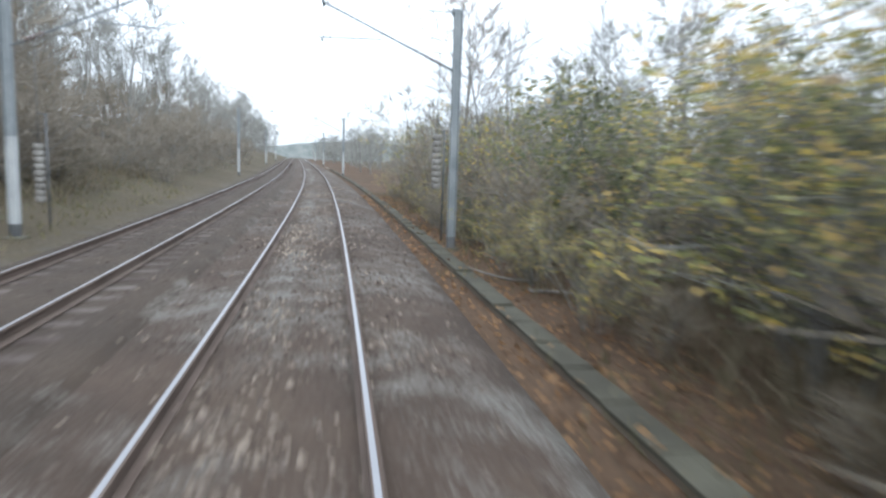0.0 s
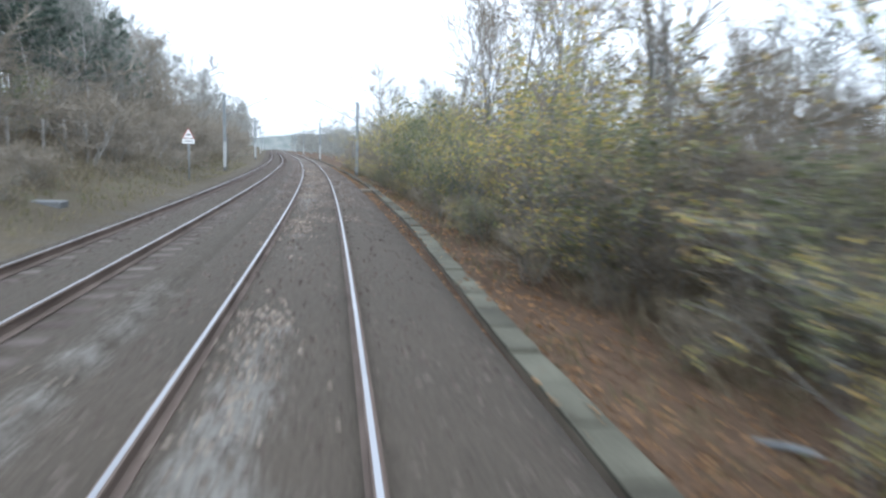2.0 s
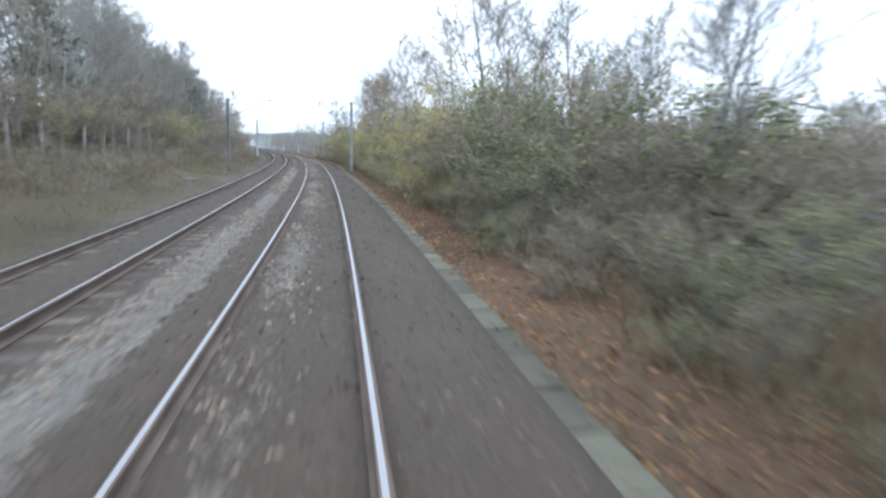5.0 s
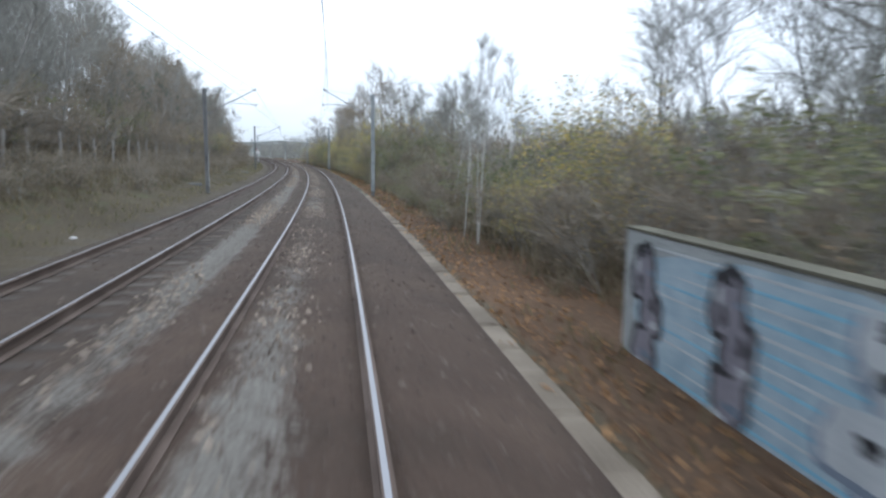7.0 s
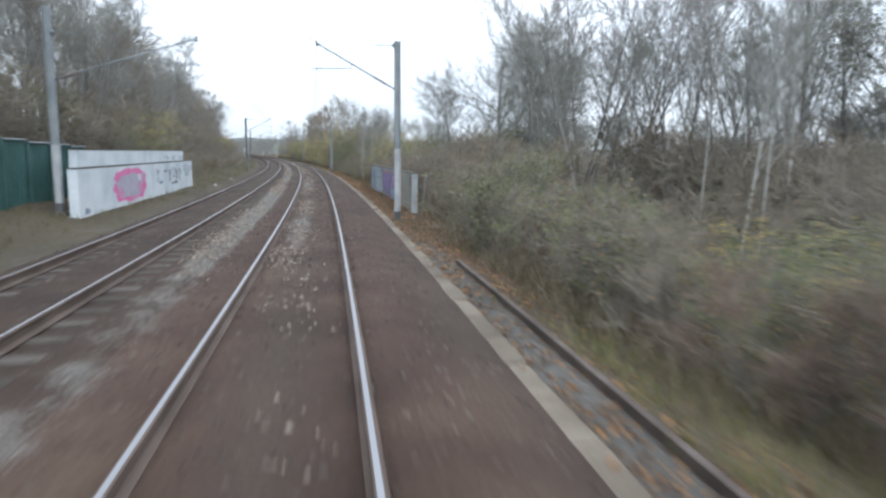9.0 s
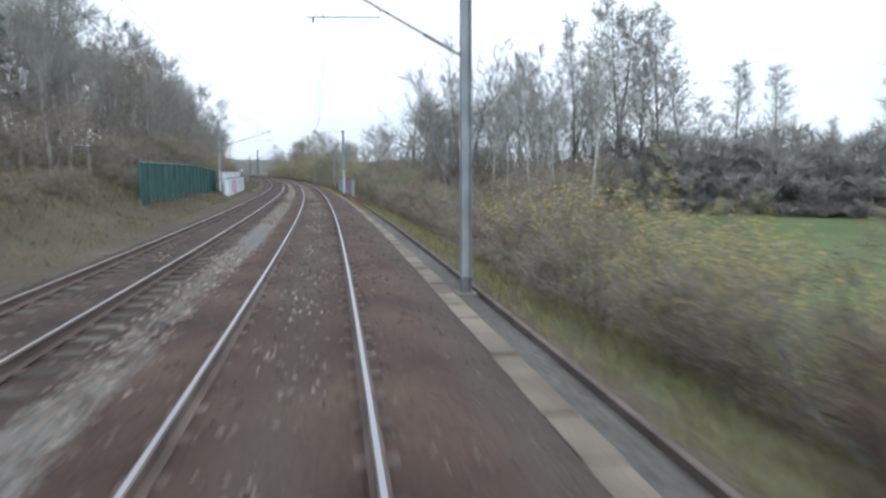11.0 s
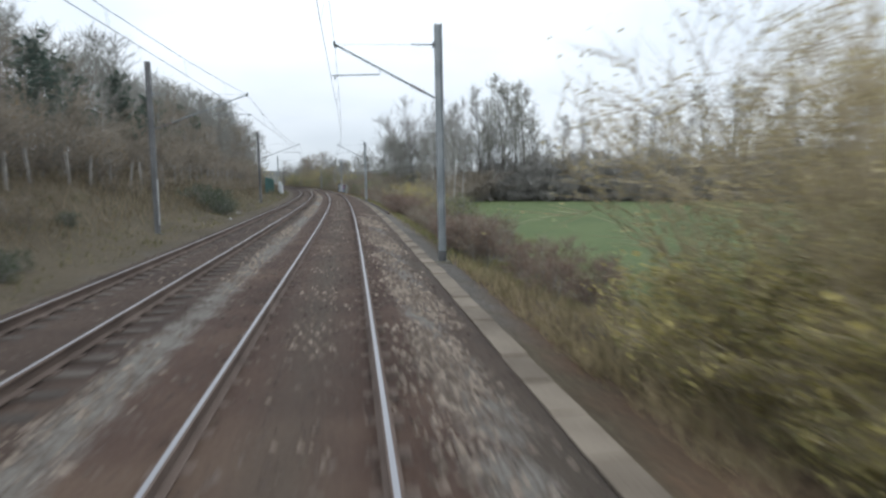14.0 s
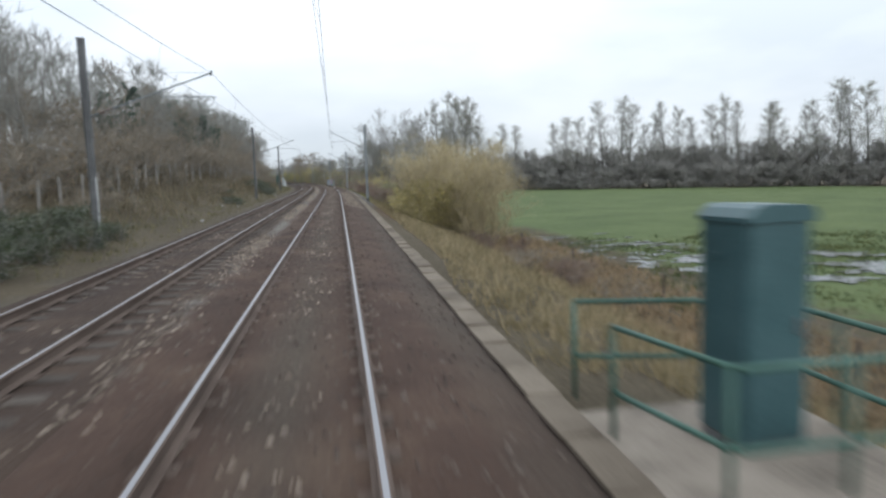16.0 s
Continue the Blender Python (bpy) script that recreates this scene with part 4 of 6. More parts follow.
for k, (a, b) in enumerate(((180.15, 182.0), (178.25, 180.1))):
    half = (a + b) / 2
    for j, (p, q, c, d) in enumerate(((half - .35, half + .55, .3, .9), (half - .6, half + .35, -.15, .55), (a + .05, half + .45, -.66, .1), (half - .2, b - .1, -.4, .2))):
        paint(wall_right, "paint_shadow", p + .05, q + .07, c - .07, d - .02, UR, M_SLATE, 40 + 5 * k + j, 3, .12, 1 + .2 * j)
        paint(wall_right, "paint_fill", p, q, c, d, UR, M_SILVER, 40 + 5 * k + j, 3, .12, 1.1 + .2 * j, "large pale silver spray-painted letter")
    for j, (x, z, w, g) in enumerate(((.12, .74, .26, .09), (.2, .42, .12, .1), (-.3, .30, .1, .14), (.3, -.06, .14, .1), (-.12, -.22, .16, .07), (-.42, -.46, .28, .06), (.05, .56, .1, .1))):
        paint(wall_right, "paint_stroke", half + x - w, half + x + w, z - g, z + g, UR, M_BLACK if j < 5 else M_SLATE, 60 + 7 * k + j, 3, .3, 2.4)
paint(wall_right, "paint_patch", 173.9, 178.35, -.38, .96, UR, M_ORANGE, 61, 9, .12, 0, "orange spray-painted outline")
for k, (a, b, c, d) in enumerate(((177.35, 178.1, -.12, .93), (176.6, 177.55, -.28, .70), (175.9, 176.8, -.34, .90), (175.1, 176.1, -.36, .80), (174.35, 175.3, -.5, .92), (174.1, 174.6, -.1, .8))):
    paint(wall_right, "paint_shadow", a - .09, b + .05, c - .07, d + .02, UR, M_DARKPURPLE, 61 + k, 3, .07, 1 + .2 * k)
    paint(wall_right, "paint_fill", a, b, c, d, UR, M_PURPLE, 61 + k, 3, .07, 2 + .2 * k, "purple spray-painted block letter")
for k, (a, c, d) in enumerate(((177.42, .0, .72), (176.55, .1, .62), (175.85, -.1, .5), (175.15, .2, .75), (174.6, -.2, .45))):
    paint(wall_right, "paint_stroke", a, a + .14, c, d, UR, (M_MAUVE, M_ORANGE2, M_GREYLILAC)[k % 3], 210 + k, 2, .25, 3.6)
for k, (a, c) in enumerate(((174.2, -.62), (174.75, -.58), (175.9, -.45), (173.95, .1))):
    paint(wall_right, "paint_drip", a, a + .22, c, c + .4, UR, M_ORANGE, 190 + k, 2, .12, 0)
for k in range(5):
    a = 174.7 + .6 * k
    paint(wall_right, "paint_stroke", a, a + .35, .15 + .1 * (k % 2), .5 + .12 * (k % 3), UR, M_MAUVE if k % 2 else M_DARKPURPLE, 70 + k, 3, .3, 4)
paint(wall_right, "paint_patch", 170.3, 174.0, -.62, .45, UR, M_BLACK, 81, 5, .13, 0)
paint(wall_right, "paint_fill", 170.4, 173.9, -.56, .40, UR, M_CYAN, 81, 5, .13, 1, "light blue spray-painted shape")
for k, (a, b, c, d) in enumerate(((172.9, 173.85, .0, .88), (172.0, 173.1, -.08, .97), (171.1, 172.2, .0, .92), (170.2, 171.3, .05, .97))):
    paint(wall_right, "paint_shadow", a - .07, b + .03, c - .06, d, UR, M_DARKPURPLE, 82 + k, 3, .12, 2 + .2 * k)
    paint(wall_right, "paint_fill", a, b, c, d, UR, M_PINK2, 82 + k, 3, .12, 3 + .2 * k, "magenta spray-painted block letter")
for k in range(4):
    paint(wall_right, "paint_drip", 173.75 + .12 * k, 173.95 + .12 * k, -.5 + .12 * k, .35, UR, M_SILVER, 195 + k, 2, .2, 1)
for k in range(4):
    paint(wall_right, "paint_stroke", 170.8 + .7 * k, 171.25 + .7 * k, .25, .42 + .1 * (k % 2), UR, M_GREYLILAC if k % 2 else M_DARKPURPLE, 90 + k, 3, .3, 5)
worn = random.Random(41)
for k, (a, b, mat) in enumerate(((169.4, 170.15, M_ORANGE2), (168.9, 169.45, M_MINT), (168.35, 168.95, M_ORANGE2), (167.85, 168.4, M_MINT), (167.4, 167.9, M_ORANGE2))):
    z = -.78
    while z < .9:
        e = worn.uniform(.28, .6)
        paint(wall_right, "paint_stripe", a + worn.uniform(-.12, .12), b + worn.uniform(-.12, .12), z, min(.97, z + e), UR, mat, 100 + 9 * k + int(10 * z), 4, .14, (0 if k % 2 else 1) + .25 * worn.random())
        z += e * worn.uniform(.6, .95)
for k, (a, c, w) in enumerate(((173.2, .55, .5), (172.1, .36, .35), (171.3, .6, .3), (170.6, .1, .45), (170.2, .62, .4), (173.7, -.1, .2), (170.3, .35, .22))):
    paint(wall_right, "paint_smear", a - w, a + w, c - .06, c + .07, UR, (M_SILVER, M_GREYLILAC, M_WALLGREY)[k % 3], 330 + k, 4, .4, 5.4)
for k, (a, b, c, d) in enumerate(((170.5, 171.2, -.62, -.2), (171.3, 172.2, -.5, -.1), (172.4, 173.4, -.42, 0), (171.0, 171.8, -.2, .1))):
    paint(wall_right, "paint_shadow", a - .05, b + .02, c - .06, d - .02, UR, M_DARKPURPLE, 350 + k, 3, .14, 1.5 + .2 * k)
    paint(wall_right, "paint_fill", a, b, c, d, UR, M_CYAN, 350 + k, 3, .14, 1.6 + .2 * k)
    paint(wall_right, "paint_stroke", a + .2, a + .34, c + .12, d - .1, UR, M_SLATE, 360 + k, 2, .2, 2.5)
for k in range(3):
    paint(wall_right, "text_bar", 167.05, 167.55, .45 + .16 * k, .52 + .16 * k, UR, M_BLACK, 110 + k, 2, .08, 2)
paint(wall_left, "paint_patch", 166.3, 171.6, -.28, 1.19, UL, M_PINK, 121, 9, .10, 0, "pink spray-painted outline")
paint(wall_left, "paint_fill", 166.8, 170.9, -.1, .98, UL, M_GREYLILAC, 122, 5, .12, 1, "grey-lilac spray-painted shape")
paint(wall_left, "paint_patch", 169.9, 170.6, .55, .85, UL, M_PAINTED, 123, 2, .1, 2)
for k, (a, lo, hi, wd) in enumerate(((173.6, .25, 1.05, .3), (174.2, .18, .4, .45), (175.3, .72, .9, .5), (176.3, .12, 1.0, .32), (177.2, .35, 1.05, .3), (178.0, .2, .95, .3), (178.9, .15, 1.0, .28), (177.5, .08, .22, 1.1),
                                   (180.3, .5, 1.08, .3), (181.1, .42, 1.05, .3), (181.8, .5, 1.08, .26), (182.4, .55, 1.0, .22), (181.0, .38, .48, .8))):
    paint(wall_left, "paint_letter", a - wd, a + wd, lo, hi, UL, M_BLACK if k in (3, 5, 6, 7) else M_SLATE, 130 + k, 3, .3, 0)
    if hi - lo > .4:
        paint(wall_left, "paint_fill", a - wd * .55, a + wd * .4, lo + .16, hi - .12, UL, M_PAINTED, 140 + k, 3, .2, 1)
for k, a in enumerate((177.0, 177.7, 179.0, 179.6, 181.0, 181.8)):
    paint(wall_back, "paint_letter", a - .3, a + .3, 1.28, 1.56, UB, M_SLATE, 150 + k, 3, .3, 0)
    paint(wall_back, "paint_fill", a - .16, a + .14, 1.3, 1.49, UB, M_PAINTED, 160 + k, 3, .2, 1)
for k, (a, c, w, g) in enumerate(((170.6, .75, .5, .16), (167.2, .8, .4, .12), (168.6, .92, .6, .08), (169.4, -.08, .7, .07), (167.6, .2, .2, .2), (170.2, .3, .16, .3), (168.8, .45, .3, .08))):
    paint(wall_left, "paint_stroke", a - w, a + w, c - g, c + g, UL, M_PINK if k % 3 else M_MAUVE, 420 + k, 4, .3, 2)
paint(wall_left, "soot_mark", 163.3, 163.9, -.3, -.05, UL, M_SLATE, 171, 3, .2, 0)

# ---- concrete cover across the trough ----
slab = tagged(new("inspection_slab", Solid().box((2.42, 303.7, -.2), (3.4, 305.1, .0), .02).mesh("inspection_slab", M_TROUGH)), "flat mossy concrete slab over the cable trough", "slab", kind="structure")
slab.data.transform(Matrix.Translation((-2.9, -304.4, 0)))
slab.matrix_basis = stand(304.4, 2.9, -.38)

# ---- leaning strut beside the parapet's end ----
strut = tagged(new("leaning_post", Solid().tube([spot(166.68, 4.36, -.75), spot(166.3, 4.4, .2), spot(166.0, 4.42, .95)], .055, 7).mesh("leaning_post", M_POST)), "pale weathered post leaning beside the parapet", "post")

# ---- trees and shrubs ----
def bough(rnd, start, way, length, r0, r1, n=4, lift=0.0, wander=0.16):
    """A wandering line with radii from r0 to r1."""
    p, d = Vector(start), Vector(way).normalized()
    pts = [p.copy()]
    for _ in range(n):
        d = (d + Vector((rnd.gauss(0, wander), rnd.gauss(0, wander), rnd.gauss(0, wander) + lift))).normalized()
        p = p + d * (length / n)
        pts.append(p.copy())
    return pts, [r0 + (r1 - r0) * k / n for k in range(n + 1)]


def at_line(pts, q):
    q = min(max(q, 0), .999) * (len(pts) - 1)
    k = int(q)
    return pts[k].lerp(pts[k + 1], q - k), (pts[k + 1] - pts[k]).normalized()


def sideways(rnd, d, spread):
    o = d.orthogonal().normalized()
    o = Matrix.Rotation(rnd.uniform(0, 2 * math.pi), 3, d) @ o
    return (d * math.cos(spread) + o * math.sin(spread)).normalized()


def twig(sol, rnd, p, d, length, r, thin=False):
    """A three-sided spike, or for the finest a sliver."""
    e = p + d * length
    o = d.orthogonal().normalized() * r
    if thin:
        o = Matrix.Rotation(rnd.uniform(0, 3.14), 3, d) @ o
        sol.add([p + o, p - o, e], [(0, 1, 2)])
        return
    w = d.cross(o)
    sol.add([p + o, p - o * .5 + w * .87, p - o * .5 - w * .87, e], [(0, 1, 3), (1, 2, 3), (2, 0, 3)])


def leaf(sol, rnd, p, size):
    """One small folded leaf."""
    d = Vector((rnd.gauss(0, 1), rnd.gauss(0, 1), rnd.gauss(-.2, .6))).normalized()
    o = d.orthogonal().normalized()
    o = Matrix.Rotation(rnd.uniform(0, 6.3), 3, d) @ o
    n = d.cross(o) * size * .12
    k = size * rnd.uniform(.7, 1.25)
    sol.add([p, p + d * k * .5 + o * k * .33 + n, p + d * k, p + d * k * .5 - o * k * .33 + n], [(0, 1, 2), (0, 2, 3)])


def tree_meshes(name, seed, height, trunk_r, limbs, boughs, twigs, spread=.9, first=.28, lift=.05, limb_len=.42, twig_len=.7, twig_r=.007,
                stems=1, crook=1.0, flame=False, leaves=0, leaf_size=.07, leaf_from=0.0, bark=None, twig_mat=None, leaf_mat=None, lean=.06, bough_r=.009):
    """Meshes (trunk with limbs, crown of boughs and twigs, leaves) of a tree or shrub with its foot at the origin."""
    rnd = random.Random(seed)
    far = twig_r >= .012 and bough_r < .02
    wood, crown, foliage = Solid(), Solid(), Solid()
    spots = []
    for st in range(stems):
        ang = rnd.uniform(0, 6.28)
        out = .0 if stems == 1 else rnd.uniform(.15, .5)
        foot = (0, 0, -.15) if stems == 1 else (math.cos(ang) * .25, math.sin(ang) * .25, -.15)
        hh = height * (1 if stems == 1 else rnd.uniform(.65, 1))
        way = (math.cos(ang) * out + rnd.gauss(0, lean), math.sin(ang) * out + rnd.gauss(0, lean), 1)
        pts, rads = bough(rnd, foot, way, hh, trunk_r, trunk_r * .1, 6 if stems == 1 else 4, .04, .06 * crook)
        wood.tube(pts, rads, 6 if stems == 1 else 4, cap=False)
        for i in range(limbs):
            q = first + (1 - first) * (i + rnd.random()) / limbs
            p, d = at_line(pts, q)
            reach = height * limb_len * (.42 + .75 * math.sin(math.pi * min(1, q * .92 + .06) ** 1.15)) * rnd.uniform(.7, 1.15)
            if flame:
                reach = height * limb_len * (.25 + 1.1 * (1 - q) ** .8) * rnd.uniform(.8, 1.15)
            lp, lr = bough(rnd, p, sideways(rnd, d, spread * rnd.uniform(.75, 1.15)), reach, trunk_r * (1.05 - q) * .45 + .004, .005, 3 if stems == 1 else 2, lift + .06, .13 * crook)
            wood.tube(lp, lr, 3, cap=False)
            for j in range(boughs):
                q2 = .2 + .8 * (j + rnd.random()) / boughs
                p2, d2 = at_line(lp, q2)
                bp, br = bough(rnd, p2, sideways(rnd, d2, .7), reach * .5 * (1.3 - q2 * .6), .008, .003, 2, lift, .16)
                twig(crown, rnd, bp[0], (bp[1] - bp[0]).normalized(), (bp[1] - bp[0]).length * 1.3, bough_r, far)
                twig(crown, rnd, bp[1], (bp[2] - bp[1]).normalized(), (bp[2] - bp[1]).length * 1.2, bough_r * .78, far)
                for k in range(twigs):
                    p3, d3 = at_line(bp, .1 + .9 * (k + rnd.random()) / twigs)
                    d3 = sideways(rnd, d3, .6)
                    d3 = (d3 + Vector((0, 0, lift * 2))).normalized()
                    t = twig_len * rnd.uniform(.5, 1.1)
                    twig(crown, rnd, p3, d3, t, twig_r, True)
                    spots.append((p3, d3, t))
    if leaves:
        low = [x for x in spots if x[0].z > height * leaf_from] or spots
        for _ in range(leaves):
            p, d, t = rnd.choice(low)
            leaf(foliage, rnd, p + d * t * rnd.random() + Vector((rnd.gauss(0, .06), rnd.gauss(0, .06), rnd.gauss(0, .06))), leaf_size)
    out = [("trunk", wood.mesh(name + "_trunk", bark or M_BARK, True)), ("crown", crown.mesh(name + "_crown", twig_mat or M_TWIG))]
    if leaves:
        out.append(("foliage", foliage.mesh(name + "_leaves", leaf_mat)))
    return out


def pine_meshes(name, seed, height):
    """A pine: bare lower trunk, whorled limbs and tufts of long needles."""
    rnd = random.Random(seed)
    wood, needles = Solid(), Solid()
    pts, rads = bough(rnd, (0, 0, -.15), (0, 0, 1), height, .14, .03, 7, .05, .04)
    wood.tube(pts, rads, 7, cap=False)
    for i in range(30):
        q = .3 + .7 * (i + rnd.random()) / 30
        p, d = at_line(pts, q)
        ln = height * .30 * (1.15 - q) * rnd.uniform(.7, 1.2) + .25
        lp, lr = bough(rnd, p, sideways(rnd, d, 1.25), ln, .03, .008, 3, .10, .1)
        wood.tube(lp, lr, 4, cap=False)
        for j in range(10):
            p2, d2 = at_line(lp, .25 + .75 * (j + rnd.random()) / 10)
            p2 = p2 + Vector((rnd.gauss(0, .12), rnd.gauss(0, .12), rnd.gauss(.05, .1)))
            for k in range(13):
                w = sideways(rnd, (d2 + Vector((0, 0, .5))).normalized(), rnd.uniform(.2, 1.1))
                e = p2 + w * rnd.uniform(.16, .34)
                o = w.orthogonal().normalized() * .034
                needles.add([p2 - o, p2 + o, e], [(0, 1, 2)])
    return [("trunk", wood.mesh(name + "_trunk", M_BARK, True)), ("crown", needles.mesh(name + "_needles", M_PINE))]


BARE = [tree_meshes("bare_tree", 10 + k, 8.0, .085, 14, 7, 16, crook=.7, spread=.62, first=.14, limb_len=.31, twig_len=.9, twig_r=.0095, lift=.09, lean=.09) for k in range(5)]
BROWNTREE = [tree_meshes("red_brown_tree", 30 + k, 7.0, .07, 13, 6, 12, crook=.8, spread=.6, first=.08, limb_len=.31, twig_len=.8, twig_r=.0095, lift=.10, twig_mat=M_REDTWIG,
                         leaves=150, leaf_size=.08, leaf_mat=M_BROWNLEAF, lean=.1) for k in range(4)]
OAK = [tree_meshes("spreading_tree", 50 + k, 11.0, .17, 18, 9, 15, spread=.8, first=.2, limb_len=.34, twig_len=1.0, twig_r=.009, lift=.06) for k in range(2)]
BIGOAK = [tree_meshes("old_oak", 63, 13.0, .27, 26, 12, 18, crook=1.0, spread=1.0, first=.22, limb_len=.40, twig_len=1.0, twig_r=.009, lift=.05, twig_mat=M_TWIG, bough_r=.016)]
BIRCH = [tree_meshes("birch_tree", 70 + k, 8.5, .040, 12, 6, 11, crook=.5, spread=.55, first=.35, limb_len=.15, twig_len=.7, twig_r=.005, bark=M_BIRCH, lift=.08, lean=.02) for k in range(2)]
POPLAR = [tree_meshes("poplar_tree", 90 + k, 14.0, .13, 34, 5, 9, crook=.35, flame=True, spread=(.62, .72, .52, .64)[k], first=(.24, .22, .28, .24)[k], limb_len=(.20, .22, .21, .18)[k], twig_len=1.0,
                      twig_r=.012, lift=.10, lean=.04, leaves=(1550, 1800, 950, 1350)[k], leaf_size=.14, leaf_from=.3, leaf_mat=M_POPLARLEAF, twig_mat=M_HAZETWIG) for k in range(4)]
FANTREE = [tree_meshes("fan_tree", 330 + k, 14.0, .10, 10, 5, 9, stems=5, crook=.6, spread=.5, first=.3, limb_len=.22, twig_len=1.2, twig_r=.02, lift=.10, twig_mat=M_HAZETWIG) for k in range(2)]
YELLOWBUSH = [tree_meshes("yellow_leaved_shrub", 110 + k, 4.2, .03, 6, 3, 4, stems=6, spread=.75, first=.10, limb_len=.34, twig_len=.55, lift=.05,
                          leaves=1600, leaf_size=.088, leaf_from=.05, leaf_mat=M_YELLOW) for k in range(4)]
GREENBUSH = [tree_meshes("green_leaved_shrub", 130 + k, 3.2, .03, 6, 3, 4, stems=6, spread=.8, first=.08, limb_len=.36, twig_len=.5, lift=.05,
                         leaves=1700, leaf_size=.105, leaf_mat=M_GREENLEAF) for k in range(2)]
BROWNBUSH = [tree_meshes("bare_brown_shrub", 150 + k, 2.6, .018, 4, 4, 7, stems=5, spread=.75, first=.05, limb_len=.36, twig_len=.75, twig_r=.010, lift=.08,
                         leaves=160, leaf_size=.085, leaf_mat=M_BROWNLEAF, twig_mat=M_REDTWIG) for k in range(4)]
WILLOW = [tree_meshes("willow_shrub", 170 + k, 6.0, .035, 8, 4, 7, stems=10, spread=.62, first=.03, limb_len=.30, twig_len=.9, twig_r=.008, lift=.08, bark=M_WILLOWTWIG, twig_mat=M_WILLOWTWIG,
                      leaves=3600, leaf_size=.065, leaf_from=.03, leaf_mat=M_TAN) for k in range(2)]
PINE = [pine_meshes("pine_tree", 190 + k, 8.0) for k in range(2)]
FARTREE = [tree_meshes("far_tree", 210 + k, 8.0, .08, 8, 5, 9, crook=.6, spread=.6, first=.08, limb_len=.32, twig_len=1.3, twig_r=.019, lift=.09) for k in range(4)]
FARBUSH = [tree_meshes("far_shrub", 230 + k, 4.0, .03, 4, 3, 7, stems=4, spread=.8, first=.04, limb_len=.38, twig_len=1.15, twig_r=.019, lift=.07) for k in range(4)]

HEDGE = [tree_meshes("hedge_shrub", 250 + k, 4.0, .04, 5, 3, 12, stems=4, spread=.7, first=.04, limb_len=.40, twig_len=1.35, twig_r=.042, lift=.07) for k in range(4)]
BELTTREE = [tree_meshes("belt_tree", 270 + k, 8.0, .10, 9, 4, 14, crook=.6, spread=.6, first=.06, limb_len=.32, twig_len=1.4, twig_r=.030, lift=.09) for k in range(4)]
LOWWILLOW = [tree_meshes("low_willow", 310 + k, 3.0, .025, 6, 4, 6, stems=7, spread=.8, first=.03, limb_len=.36, twig_len=.7, lift=.05, bark=M_WILLOWTWIG, twig_mat=M_WILLOWTWIG,
                         leaves=2600, leaf_size=.09, leaf_mat=M_OLIVE) for k in range(2)]
GORSE = [tree_meshes("gorse", 320 + k, 1.15, .02, 6, 3, 4, stems=8, spread=.9, first=.03, limb_len=.45, twig_len=.25, lift=.03, leaves=2200, leaf_size=.06, leaf_mat=M_GORSE) for k in range(2)]
REDBUSH = [tree_meshes("red_stemmed_shrub", 290 + k, 2.6, .018, 5, 4, 11, stems=6, spread=.7, first=.05, limb_len=.36, twig_len=.7, twig_r=.008, lift=.09,
                       leaves=120, leaf_size=.08, leaf_mat=M_BROWNLEAF, twig_mat=M_REDSTEM) for k in range(2)]

KINDS = {
    "red": (REDBUSH, "red_shrub", "bare shrub with dark red-brown stems on the slope", "shrub"),
    "old_oak": (BIGOAK, "oak_tree", "old spreading leafless oak with crooked dark limbs", "tree"),
    "low_willow": (LOWWILLOW, "willow_shrub", "low dense willow shrub with yellow-green autumn leaves", "shrub"),
    "gorse": (GORSE, "gorse_bush", "low dense dark green gorse bush on the verge", "bush"),
    "bare": (BARE, "bare_tree", "leafless grey-brown young tree on the railway bank", "tree"),
    "brown": (BROWNTREE, "bare_tree", "leafless tree with reddish-brown twigs and a few withered leaves", "tree"),
    "oak": (OAK, "spreading_tree", "large spreading leafless tree behind the parapet", "tree"),
    "birch": (BIRCH, "birch_tree", "slender birch with pale bark and bare twigs", "tree"),
    "fan": (FANTREE, "fan_tree", "tall leafless tree with several fanning stems beyond the field", "tree"),
    "poplar": (POPLAR, "poplar_tree", "tall narrow poplar with thin dull leaves beyond the field", "tree"),
    "yellow": (YELLOWBUSH, "autumn_shrub", "shrub with yellow-green autumn leaves beside the line", "shrub"),
    "green": (GREENBUSH, "green_shrub", "dull green leafy shrub beside the line", "shrub"),
    "scrub": (BROWNBUSH, "brown_shrub", "tangled bare reddish-brown shrub", "shrub"),
    "willow": (WILLOW, "willow_shrub", "tall many-stemmed willow with thin yellow leaves", "shrub"),
    "pine": (PINE, "pine_tree", "dark green pine tree on the bank", "tree"),
}
FIRST = {}


def plant(kind, s, u, size=1.0, rnd=random.Random(77), wide=1.0, group=""):
    """Stands one plant of that kind on the ground."""
    forms, name, label, category = KINDS[kind]
    v = rnd.randrange(len(forms))
    p = ground_z(s, u)
    k = size * rnd.uniform(.88, 1.12)
    m = pose(*p, rnd.gauss(0, 1.5), rnd.gauss(0, 1.5), rnd.uniform(0, 360)) @ Matrix.Diagonal((k * wide, k * wide, k, 1))
    if (kind, v) not in FIRST:
        ob = thing(name, label, category, group=group)
        for part_name, me in forms[v]:
            part(part_name, me, ob)
        FIRST[kind, v] = ob
        ob.matrix_basis = m
        return ob
    src = FIRST[kind, v]
    ob = copy_thing(src, m)
    ob.matrix_basis = m
    return ob


rnd = random.Random(5)


